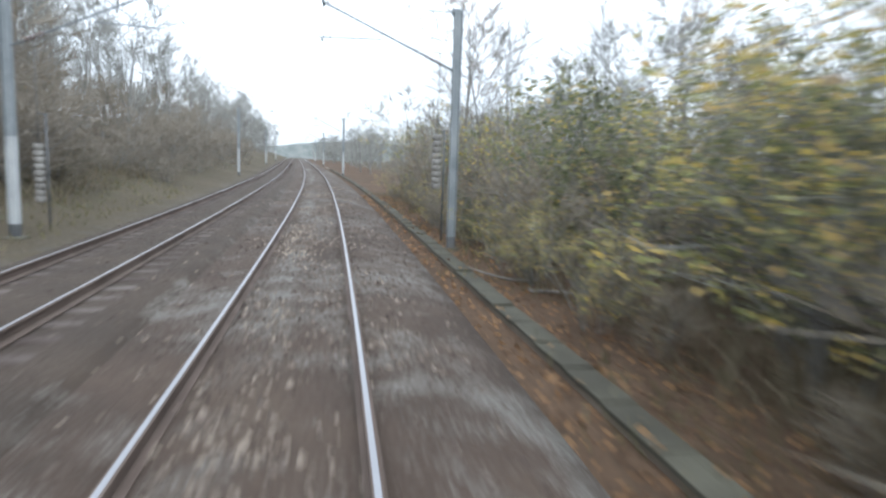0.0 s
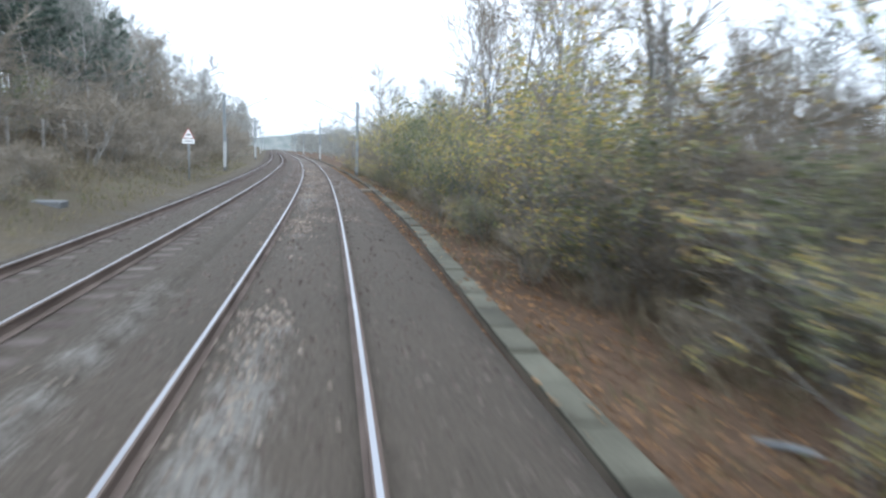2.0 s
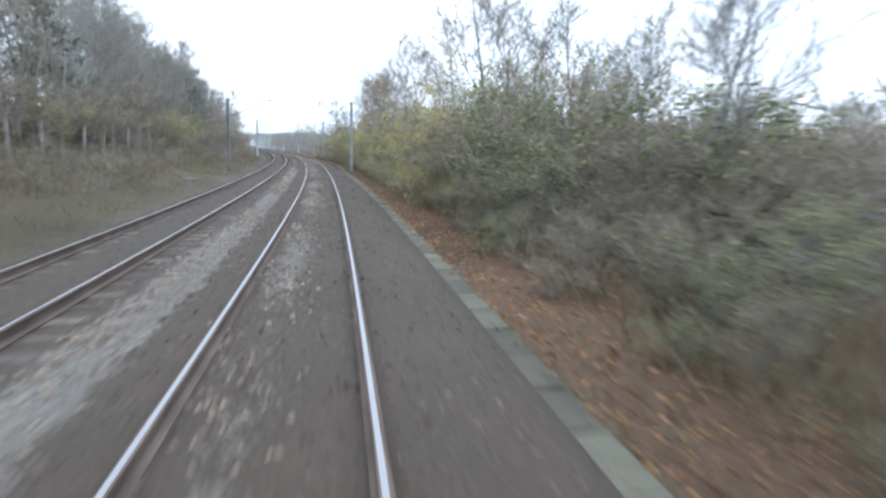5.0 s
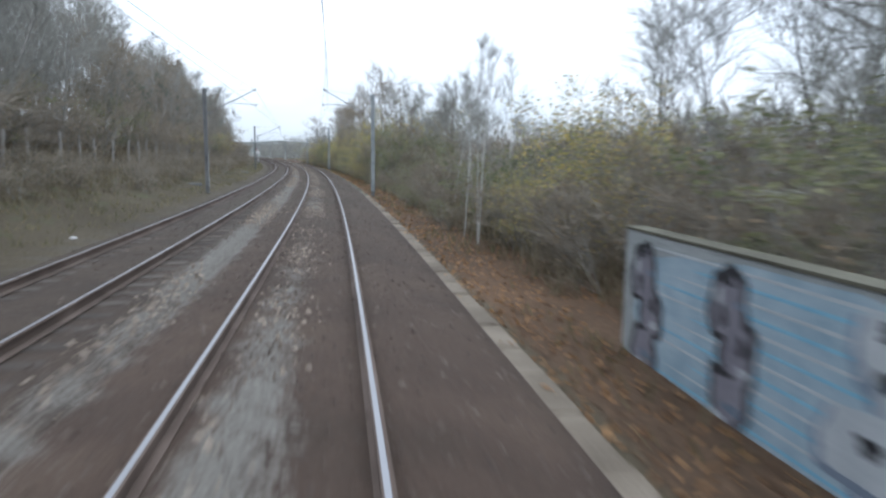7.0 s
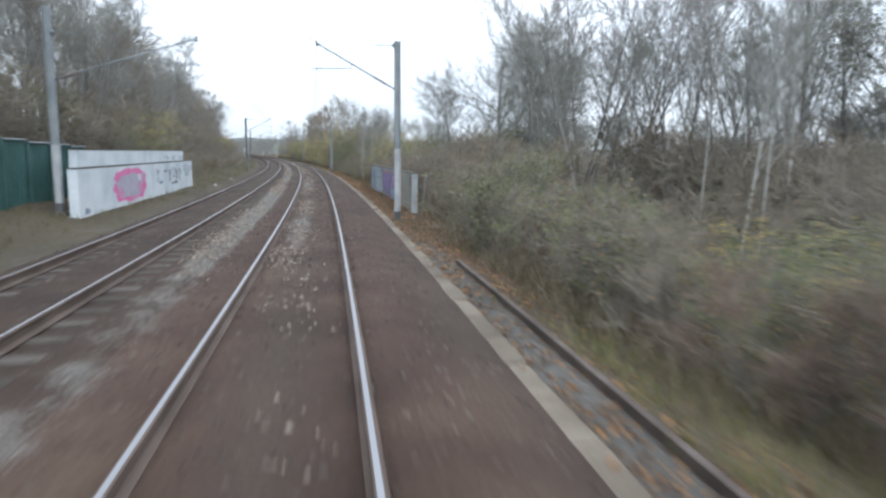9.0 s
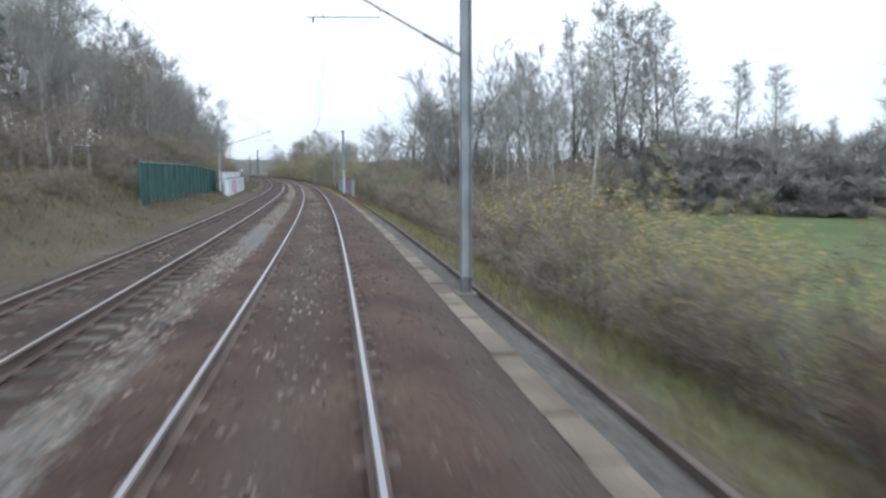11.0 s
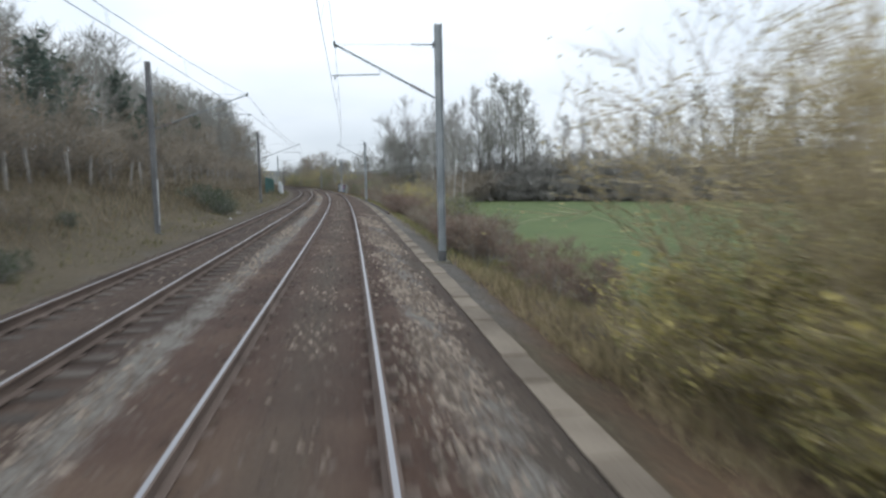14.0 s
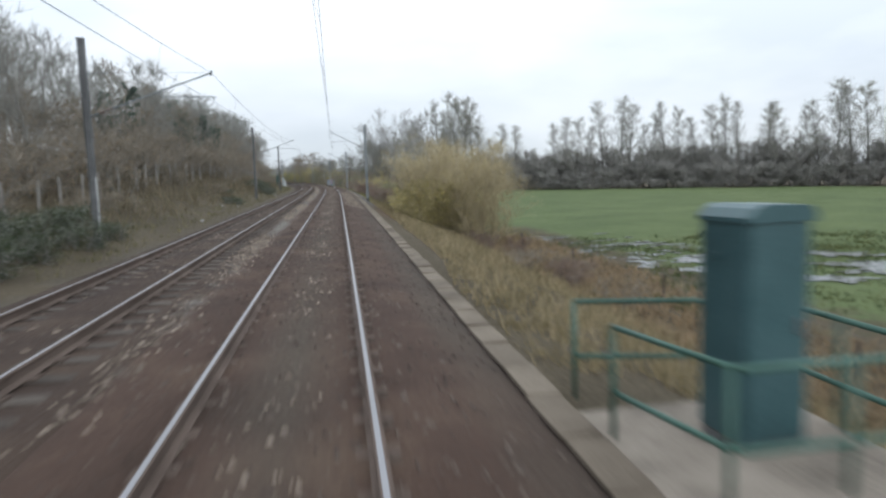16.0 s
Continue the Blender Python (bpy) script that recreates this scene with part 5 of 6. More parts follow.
def row(kinds, s0, s1, gap, u0, u1, lo, hi, wide=1.0):
    """A loose row of plants of mixed kinds."""
    s = s0
    while s < s1:
        plant(rnd.choice(kinds), s + rnd.uniform(-.4, .4) * gap, rnd.uniform(u0, u1), rnd.uniform(lo, hi), wide=wide)
        s += gap * rnd.uniform(.7, 1.3)


def far_wood(name, label, places, forms=FARTREE, twig_mat=None):
    """Trees that nobody could count, joined into one mesh."""
    arrays = []
    for form in forms:
        got = []
        for slot, (_, me) in enumerate(form):
            co = np.empty(len(me.vertices) * 3)
            me.vertices.foreach_get("co", co)
            got.append((co.reshape(-1, 3), [tuple(p.vertices) for p in me.polygons], slot))
        arrays.append(got)
    vs, fs, ms, n = [], [], [], 0
    for s, u, k, w in places:
        p = ground_z(s, u)
        a = rnd.uniform(0, 6.28)
        turn = np.array(((math.cos(a) * w, -math.sin(a) * w, 0), (math.sin(a) * w, math.cos(a) * w, 0), (0, 0, 1))) * k
        for co, faces, slot in rnd.choice(arrays):
            vs.append(co @ turn.T + p)
            fs += [tuple(n + i for i in f) for f in faces]
            ms += [slot] * len(faces)
            n += len(co)
    me = mesh(name, np.concatenate(vs), fs, [M_BARK, twig_mat or M_TWIG, M_BROWNLEAF])
    me.polygons.foreach_set("material_index", ms)
    return tagged(new(name, me), label, "woodland", kind="stuff")


def spread_out(s0, s1, u0, u1, count, lo, hi, wide=1.2):
    return [(rnd.uniform(s0, s1), rnd.uniform(u0, u1), rnd.uniform(lo, hi), wide * rnd.uniform(.9, 1.2)) for _ in range(count)]


# the wood on the bank across the far track
row(["bare", "brown", "brown", "birch"], 14, 150, 3.3, -18, -14, .62, .92, 1.15)
row(["bare", "brown", "bare"], 10, 150, 3.4, -23, -18, .9, 1.15, 1.25)
row(["bare", "brown", "brown", "birch"], 150, 345, 3.0, -18, -13.6, .95, 1.25, 1.25)
row(["bare", "brown", "bare"], 150, 360, 3.6, -23, -18, 1.25, 1.5, 1.25)
far_wood("bank_scrub", "tangled reddish-brown scrub on the lower bank", [(14 + 3.6 * k, rnd.uniform(-15.2, -12.2), rnd.uniform(.8, 1.25), 1.5) for k in range(93)] + spread_out(16, 158, -12.6, -9.6, 46, .26, .5, 1.7)
         + [(186 + 2.8 * k, rnd.uniform(-12.2, -9.4), rnd.uniform(.2, .42), 1.7) for k in range(57)], BROWNBUSH, M_REDTWIG)
far_wood("woodland", "dense leafless wood on the bank behind the front trees",
         spread_out(0, 170, -32, -21, 95, .85, 1.2) + spread_out(150, 400, -31, -20, 125, 1.25, 1.5) + spread_out(345, 620, -26, -11, 120, .9, 1.35)
         )
far_wood("undergrowth", "tangled leafless undergrowth beneath the trees on the bank",
         spread_out(8, 345, -17, -13, 130, .5, .95, 1.4) + spread_out(8, 345, -23, -17, 60, .8, 1.3, 1.4) + spread_out(30, 180, -28, -22, 35, 1.0, 1.25, 1.6) + spread_out(186, 400, -11.5, -8.2, 130, .16, .36, 1.6) + spread_out(186, 380, -12.2, -10, 60, .16, .32, 1.8) + spread_out(300, 440, -15, -10, 110, .4, .9, 1.5) + spread_out(270, 440, -24, -15, 60, .9, 1.4, 1.4), FARBUSH, M_REDTWIG)
for s, u, k in ((62, -17.8, .72), (66, -16.6, .8), (84, -16.6, .75), (89, -17.8, .85), (95, -17.8, .88), (101, -17.8, .86), (108, -16.6, .75), (113, -17.8, .78), (121, -20, .9), (125, -19.5, .95), (129, -22, 1.05),
                (133, -20, 1.05), (139, -20.5, 1.0), (146, -20, .92), (262, -17, 1.0), (258, -19, .9), (308, -17, 1.0), (312, -16.4, 1.15), (315.5, -17.5, 1.2), (319, -16.4, 1.25), (322.5, -17.6, 1.25), (326, -16.6, 1.25), (329.5, -17.5, 1.2), (333, -16.8, 1.1), (337, -17.6, 1.05), (310, -19.5, 1.25), (324, -20, 1.35), (98, -16.4, .8), (87, -16.8, .75), (92, -17.8, .85), (104, -17.2, .8), (40, -23, .7)):
    plant("pine", s, u, k, wide=1.25)
for s, u, k in ((270, -12.6, .95),
                (279, -12.8, .9), (186, -11.4, .8), (199, -12, .7)):
    plant("green", s, u, k, wide=1.3)
for s, u, k in ((24.2, -7.7, .8), (25.6, -8.8, 1.0), (27.2, -7.8, .85), (28.7, -8.8, 1.0), (30.4, -7.7, .8), (31.8, -8.7, 1.0), (33.6, -7.8, .6), (23, -9.6, 1.1), (29.8, -10.2, 1.15), (34, -9.6, .9), (90, -7.5, .7), (91.5, -8.1, 1.0),
                (93.5, -7.9, .85), (95, -8.9, 1.1), (93, -9.4, 1.15), (97, -9.2, 1.0), (62, -7.4, .5), (63.5, -7.8, .55), (61, -8.0, .55), (71, -9.4, .5)):
    plant("gorse", s, u, k, wide=1.2)
for s, u, k in ((276, -11.6, .85), (278.5, -12.0, .7), (273.5, -12.2, .75), (192, -11.5, .8), (196, -12.8, .9), (250, -12.6, .7)):
    plant("yellow", s, u, k, wide=1.2)

row(["green", "scrub", "green"], 164, 345, 7.5, -15.5, -13.2, .6, 1.1, 1.3)

# thickets beside the near track beyond the bridge
row(["scrub", "scrub", "green"], 192, 232, 2.2, 5.2, 7.4, .55, .8, 1.35)
row(["scrub", "green", "scrub"], 196, 232, 1.9, 7.2, 11, .8, 1.05, 1.4)
row(["scrub", "scrub", "green"], 190, 232, 1.8, 4.7, 5.8, .32, .5, 1.5)
far_wood("undergrowth", "dark leafless thicket behind the lineside shrubs", spread_out(197, 250, 11, 27, 95, .85, 1.1, 1.5), FARBUSH, M_REDTWIG)
row(["green", "scrub", "scrub"], 230, 241, 1.8, 5.0, 6.4, .7, 1.0, 1.2)
row(["scrub", "green", "scrub"], 228, 243, 1.4, 6.6, 9.5, 1.1, 1.5, 1.3)
row(["bare", "brown"], 230, 243, 2.6, 8.5, 11.5, .7, .95, 1.3)
row(["yellow", "green", "scrub", "scrub"], 241, 266, 2.0, 4.9, 6.4, .75, 1.1, 1.15)
row(["scrub", "green", "scrub"], 266, 279, 1.6, 4.8, 6.2, .7, 1.05, 1.2)
row(["yellow", "green", "scrub", "scrub"], 279, 296, 2.0, 4.9, 6.4, .75, 1.1, 1.15)
row(["scrub", "scrub", "green", "brown"], 262, 302, 1.7, 7.4, 11, 1.1, 1.5, 1.3)
for s, u, k in ((308, 6.6, .95), (310.5, 7.6, 1.15), (313, 6.4, .95), (306, 7.8, 1.1), (316, 7.4, 1.05), (319.5, 6.6, .85), (295.6, 5.9, .85), (296.9, 5.4, .75), (298.2, 6.2, .9), (279.5, 5.6, .95), (282, 5.2, .9), (285, 5.6, .95), (288, 5.3, .85), (240.5, 4.9, .5), (242.4, 4.8, .6), (244.6, 5.0, .75), (250, 5.6, .85), (256, 5.5, .85)):
    plant("yellow", s, u, k, wide=1.15)
row(["scrub", "scrub", "green", "yellow"], 306, 345, 2.2, 4.8, 6.6, .8, 1.15, 1.25)
row(["yellow", "scrub", "brown", "scrub"], 240, 304, 3.0, 6.8, 8.6, 1.05, 1.4, 1.2)
row(["scrub", "scrub", "brown", "green"], 304, 345, 2.6, 6.8, 9, 1.1, 1.4, 1.25)
row(["scrub", "yellow", "scrub", "scrub"], 232, 345, 4.2, 8.5, 11.5, 1.3, 1.8, 1.3)
row(["bare", "brown", "birch"], 238, 345, 4.4, 9, 15, .75, 1.05, 1.2)
far_wood("woodland", "yellowish-brown leafless wood beside the distant line",
         spread_out(200, 262, 20, 50, 75, .55, .85) + spread_out(245, 420, 14, 30, 90, .75, 1.05) + spread_out(345, 640, 6, 24, 130, .55, .95, 1.6))
for s, u, k in ((194.8, 4.3, .56), (195.5, 4.45, .6), (196.4, 4.25, .55), (203, 7.5, .7), (205, 6.4, .66), (206.6, 7.2, .7), (208, 6.2, .62)):
    plant("birch", s, u, k)
for s, u, k in ((195.2, 7.3, .95), (193.6, 6.8, .95), (192.2, 7.6, .85), (191, 6.6, .75), (193.8, 5.3, .42), (192.6, 5.0, .42), (195.2, 5.4, .4)):
    plant("yellow", s, u, k)

for s, u, k in ((299.2, 5.6, 1.0), (301.2, 5.5, 1.25), (303, 5.8, 1.3), (302.4, 7.4, 1.5)):
    plant("green", s, u, k, wide=1.15)

row(["scrub", "yellow", "scrub", "green"], 234, 345, 2.3, 4.05, 4.75, .24, .46, 1.5)
row(["scrub", "green"], 198, 234, 3.0, 4.0, 4.6, .2, .34, 1.6)

# behind the parapet and on the slope of the embankment
row(["scrub"] * 6 + ["green"], 150, 190, 1.7, 5.3, 6.8, .72, .92, 1.35)
row(["scrub"] * 6 + ["green"], 138, 190, 1.9, 7.2, 9.5, .9, 1.15, 1.35)
row(["scrub", "scrub", "yellow"], 112, 138, 2.4, 7.2, 9.5, .7, 1.0, 1.3)
row(["scrub"] * 4 + ["green"], 138, 188, 2.4, 10, 14, 1.05, 1.4, 1.5)
row(["scrub"], 112, 138, 3.6, 10, 13, 1.0, 1.3, 1.4)
for s, u, k in ((184, 26, 1.05), (178, 32, .95)):
    plant("oak", s, u, k)
plant("old_oak", 191.0, 14.6, 1.0, wide=1.2)
for s, u, k in ((188, 10.5, .95), (195, 11.5, 1.0), (200, 12.5, 1.05), (184, 11.5, .9)):
    plant("bare", s, u, k, wide=1.2)
for s, u, k in ((198.5, 19.6, 1.3), (203, 22, 1.3), (206, 25, 1.3)):
    plant("bare", s, u, k, wide=1.3)
for s, u, k in ((180.5, 17, 1.3), (186.5, 21, 1.35), (193, 19, 1.3), (196, 22, 1.35), (188.6, 18, 1.25), (192, 25, 1.4), (199, 18.5, 1.2), (184.5, 15.5, 1.2)):
    plant("bare", s, u, k, wide=1.3)
far_wood("undergrowth", "grey-brown leafless hedge and undergrowth behind the embankment",
         [(s, 13 + (s - 140) * .45 + rnd.uniform(-2, 2), rnd.uniform(.9, 1.25), 1.3) for s in np.linspace(146, 196, 54)] + spread_out(170, 196, 24, 40, 50, 1.2, 1.7, 1.2), FARBUSH, M_REDTWIG)
row(["birch"], 146, 172, 3.6, 17, 26, 1.35, 1.7, 1.1)
row(["bare", "birch"], 172, 190, 7, 19, 28, 1.2, 1.5, 1.0)
row(["scrub", "red"], 118, 150, 3.0, 5.8, 7.2, .5, .8, 1.5)
for s, u, k in ((150.5, 8.4, .7), (149, 9.4, .8), (152, 9.0, .75), (107, 7.8, .7), (110, 7.4, .7), (104.5, 8.8, .66), (113, 7.2, .6), (89, 6.4, .42)):
    plant("yellow", s, u, k)
row(["red", "red", "scrub"], 94.5, 102, .8, 4.3, 5.8, .42, .6, 1.4)
row(["red", "scrub", "scrub"], 93, 112, 1.7, 5.0, 7.4, .5, .8, 1.3)
for s, u, k in ((100.5, 5.6, .42), (102.2, 6.6, .5), (104.0, 5.8, .48), (106, 6.8, .5), (98.5, 6.8, .4)):
    plant("yellow", s, u, k, wide=1.2)
row(["scrub"], 110, 120, 2.0, 5.2, 7.6, .65, .95, 1.3)
row(["scrub", "red", "scrub"], 79, 90, 1.0, 4.9, 6.4, .34, .52, 1.5)
row(["red", "scrub", "green", "red"], 78, 93, 1.4, 5.8, 8.6, .5, .8, 1.4)
row(["red", "scrub"], 68.5, 78, .8, 4.3, 5.3, .36, .52, 1.5)
row(["red", "red", "scrub"], 62, 80, .9, 4.6, 7.4, .42, .66, 1.5)
for s, u, k in ((46.3, 8.8, .92), (48.4, 7.4, .94), (47.6, 10, .92), (51, 6.6, .9), (52.5, 8.6, .95), (54.6, 6.8, .92), (55.4, 8.8, .95), (49.6, 9.4, .95), (53.2, 10, .95)):
    plant("willow", s, u, k, wide=1.15)
for s, u, k in ((47.2, 6.2, .8), (49.4, 5.8, .8), (51.6, 5.9, .85), (53.8, 5.8, .85), (55.8, 5.9, .7), (47.6, 6.6, 1.1), (50.8, 7.2, 1.2), (54.4, 7.4, 1.2), (52.6, 8.6, 1.1)):
    plant("low_willow", s, u, k, wide=1.2)
row(["red", "scrub"], 27, 46, 1.5, 7.6, 10.8, .24, .42, 1.8)

# the belt of trees across the field
def belt_s(u):
    """The belt runs aslant, nearer to the line's end as it goes out."""
    return 162 - 1.05 * (u - 48)


belt, hedge, u = [], [], 36.0
while u < 205:
    s = belt_s(u)
    belt += [(s + rnd.uniform(2, 6), u + rnd.uniform(0, 1), rnd.uniform(.85, 1.12), 1.3), (s + rnd.uniform(5, 12), u + rnd.uniform(2, 6), rnd.uniform(.9, 1.15), 1.2)]
    hedge += [(s + rnd.uniform(-1, 1), u + rnd.uniform(-1, 1), rnd.uniform(.9, 1.3), 1.3), (s + rnd.uniform(1, 4), u + rnd.uniform(0, 3), rnd.uniform(1.4, 1.9), 1.0)] + [(s + rnd.uniform(3, 8), u + rnd.uniform(2, 6), rnd.uniform(1.6, 2.1), 1.0)] * (rnd.random() < .6)
    hedge += [(s + rnd.uniform(-3, -1.5), u + rnd.uniform(-1, 1), rnd.uniform(.3, .55), 1.9)]
    u += rnd.uniform(1.3, 1.9) * (1 + u / 260)
far_wood("woodland", "grey-brown leafless trees beyond the field", belt, BELTTREE, M_HAZETWIG)
far_wood("hedge", "dark grey-brown leafless hedge along the field", hedge, HEDGE, M_HAZETWIG)
for u, top in ((21, 15.5), (22.8, 16.5), (25.5, 16.5), (28.2, 15.5), (30.4, 14), (32.2, 17), (33.4, 19.5)):
    plant("fan", belt_s(u) + 4, u, (top + 2.7) / 14)
for u, top in ((34.2, 20), (35.8, 18), (37.2, 19.3), (38.6, 19.6), (40.0, 18.5), (41.6, 18.8), (43.6, 15.6), (47.3, 14.8), (50, 13.5), (45.2, 9), (53.5, 8), (57, 11.4), (58.8, 13.4), (60.6, 15), (63.2, 12),
               (65.4, 15.8), (67.6, 16.3), (69.4, 13.6), (71.5, 12.6), (73.4, 13.5), (75, 15.3), (76.6, 14), (79.6, 13.5), (81.6, 13.8), (83.6, 14.9), (85.0, 13.2), (88, 13), (89.8, 12.6), (92.6, 13.3), (94.6, 13.2), (96.4, 14.8),
               (98.2, 14.6), (99.9, 15.6)):
    plant("poplar", belt_s(u) + 4, u, (top + 2.7) / 14, wide=1.0 + .25 * (u % 1.7))
u = 102.0
while u < 165:
    plant("poplar", belt_s(u) + 4, u, rnd.uniform(1.1, 1.32), wide=rnd.uniform(1.0, 1.4))
    u += rnd.uniform(1.6, 3.6)

# ---- stones, leaves and blades that nobody could count ----
OCTA = np.array([(1, 0, -.3), (0, 1, -.3), (-1, 0, -.3), (0, -1, -.3), (0, 0, .9)], float)
OCTA_F = [(0, 1, 4), (1, 2, 4), (2, 3, 4), (3, 0, 4)]
dice = np.random.RandomState(4)


def bed_h(s, u):
    """The ballast's height over the rails, with the cant of each track."""
    c = np.radians(along(CANT, s))
    near = np.interp(u, [p[0] for p in BED_NEAR], [p[1] for p in BED_NEAR]) + u * np.sin(c) - sunk(s, u)
    far = np.interp(u, [p[0] for p in BED_FAR], [p[1] for p in BED_FAR]) + (u + TRACK_GAP) * np.sin(c) - sunk(s, u + TRACK_GAP, False)
    return np.where(u > -1.72, np.maximum(near, np.where(u < -1.4, far, -9)), np.maximum(far, np.where(u > -1.95, near, -9)))


def stones(name, label, s, u, lo, hi, mat, lift=.01):
    n = len(s)
    size = dice.uniform(lo, hi, (n, 1, 1)) * dice.uniform(.6, 1.2, (n, 1, 3))
    v = OCTA[None] * size + dice.normal(0, .2, (n, 5, 3)) * size
    a = dice.uniform(0, 6.28, n)
    ca, sa = np.cos(a)[:, None], np.sin(a)[:, None]
    x, y = v[..., 0] * ca - v[..., 1] * sa, v[..., 0] * sa + v[..., 1] * ca
    base = spot(s, u, bed_h(s, u) + lift)
    v = np.stack([x, y, v[..., 2]], -1) + base[:, None]
    f = [(5 * k + i, 5 * k + j, 5 * k + l) for k in range(n) for i, j, l in OCTA_F]
    return tagged(new(name, mesh(name, v.reshape(-1, 3), f, mat)), label, "stones", kind="stuff")


def clustered(n, s0, s1, u0, u1, size=3.0, seed=0):
    """Places that crowd into uneven patches."""
    s, u = dice.uniform(s0, s1, 4 * n), dice.normal((u0 + u1) / 2, (u1 - u0) / 4, 4 * n)
    keep = wob(s, u * 2.0, size, seed) + dice.uniform(-.5, .5, 4 * n) > 0.1
    return s[keep][:n], u[keep][:n]


s, u = dice.uniform(4, 330, 22000), dice.uniform(-1.5, 2.25, 22000)
stones("ballast_stones", "loose brown ballast stones between and beside the rails", s, u, .022, .042, M_STONE)
s, u = dice.uniform(4, 330, 9000), dice.uniform(-5.2, -1.9, 9000)
stones("ballast_stones", "loose brown ballast stones on the far track", s, u, .022, .042, M_STONE)
sets = [clustered(9500, 10, 275, -2.2, -1.5, 6.0, 1), clustered(5200, 150, 330, -.75, .2, 2.5, 2), clustered(1700, 10, 150, -.5, .5, 1.6, 3), clustered(2600, 286, 345, -1.4, 2.1, 2.0, 4),
        clustered(2000, 47, 83, .95, 2.15, 2.2, 5), clustered(500, 14, 120, -4.2, -2.7, 2.0, 6)]
s, u = (np.concatenate([q[k] for q in sets]) for k in (0, 1))
ok = (u > -5.3) & (u < 2.15)
stones("pale_stones", "pale newer ballast stones lying in patches", s[ok], u[ok], .020, .042, M_PALE, .016)
s, u = clustered(2200, 47, 83, 1.0, 2.0, 2.2, 5)
stones("pale_stones", "large pinkish-white stones tipped beside the near rail", s[u < 2.15], u[u < 2.15], .030, .058, M_PALE, .02)


def blades(name, label, s, u, lo, hi, wide, mat, lean=.35, category="grass"):
    n = len(s)
    base = ground_z(s, u) - np.array((0, 0, .03))
    a, h = dice.uniform(0, 6.28, n), dice.uniform(lo, hi, n)
    side = np.stack([np.cos(a), np.sin(a), 0 * a], 1) * wide
    tip = base + np.stack([dice.normal(0, lean, n) * h, dice.normal(0, lean, n) * h, h], 1)
    mid = (base + tip) / 2 + np.stack([0 * a, 0 * a, .12 * h], 1)
    v = np.stack([base - side, base + side, mid + side * .7, mid - side * .7, tip], 1).reshape(-1, 3)
    f = []
    for k in range(n):
        o = 5 * k
        f += [(o, o + 1, o + 2, o + 3), (o + 3, o + 2, o + 4)]
    return tagged(new(name, mesh(name, v, f, mat)), label, category, kind="stuff")


def tufts(n, per, s0, s1, u0, u1, r=.16):
    s, u = np.repeat(dice.uniform(s0, s1, n), per), np.repeat(dice.uniform(u0, u1, n), per)
    return s + dice.normal(0, r, n * per), u + dice.normal(0, r, n * per)


s, u = tufts(2600, 7, 6, 64, 3.5, 9.5)
ok = ~((s < 15.2) & (u < 4.9))
blades("dry_grass", "tall dry yellow-brown grass on the embankment slope", s[ok], u[ok], .15, .5, .014, M_STRAW)
s, u = tufts(1500, 6, 14.5, 66, 2.85, 4.0, .12)
ok = ~((s < 15.2) & (u < 4.9)) & (u > 2.8 + .55 * step(20, 27, s))
blades("verge_grass", "short withered grass beside the cable trough", s[ok], u[ok], .05, .2, .012, M_STRAW)
s, u = tufts(1900, 7, 62, 150, 3.55, 7.5)
blades("verge_grass", "green and yellow grass along the embankment edge", s, u, .12, .38, .012, M_GREENGRASS)
s, u = tufts(2200, 6, 150, 345, 2.95, 5.6, .2)
ok = (wob(s, u, 2.4, 6) + dice.uniform(-.5, .5, len(s)) > .05) & ~((s > 165) & (s < 187) & (np.abs(u - 4.12) < .22))
blades("verge_grass", "thin withered grass growing through fallen leaves", s[ok], u[ok], .08, .3, .012, M_VERGE)
s, u = tufts(4200, 6, 8, 345, -11.5, -6.3)
blades("verge_grass", "short withered grass along the verge", s, u, .08, .3, .014, M_VERGE)
s, u = tufts(1900, 6, 50, 120, 8.6, 15, .3)
blades("field_grass", "long rough grass at the edge of the green field", s, u, .08, .34, .014, M_GREENGRASS)
PUDDLES = ((33.6, 25.2, 1.7, 2.3), (36.0, 21.2, 1.3, 1.7), (46, 18.8, 1.1, 1.5), (38.5, 18.2, 1.1, 1.0), (37.4, 25.7, 1.2, 1.7), (31.5, 20.5, .9, 1.4), (43.8, 14.4, .8, .8), (46.5, 12.8, .5, .5), (41, 22.5, .9, 1.2), (34.5, 23.5, .9, 1.0),
           (33, 29, 1.0, 1.6), (28.5, 25, .8, 1.2), (35.5, 16.5, .6, .6), (43.5, 26, .6, 1.0), (44.6, 20.6, .5, .9), (39.6, 19.6, .5, .7), (36.2, 27.8, .5, .9), (32.6, 22.6, .5, .8))
s, u = tufts(4200, 8, 26, 56, 11.5, 36, .22)
ok = (wob(s, u, 2.6, 5) + dice.uniform(-.5, .5, len(s)) > -.05) & (s < 49 + 5 * wob(s, u, 5.0, 7))
for a, b, c, d in PUDDLES:
    ok &= ((s - a) / (c * .95)) ** 2 + ((u - b) / (d * .95)) ** 2 + dice.uniform(0, .35, len(s)) > .9
blades("marsh_grass", "dark green rushes and tussocks in the wet field", s[ok], u[ok], .06, .26, .026, M_MARSH)
s, u = tufts(1700, 8, 14, 54, 8.0, 14, .25)
blades("dead_bracken", "reddish-brown withered bracken at the foot of the bank", s, u, .15, .5, .018, M_BROWNLEAF, .6)
s, u = tufts(9500, 4, 12, 345, -16.5, -8.6, .3)
ok = ~((s > 156) & (s < 186) & (u > -10.5))
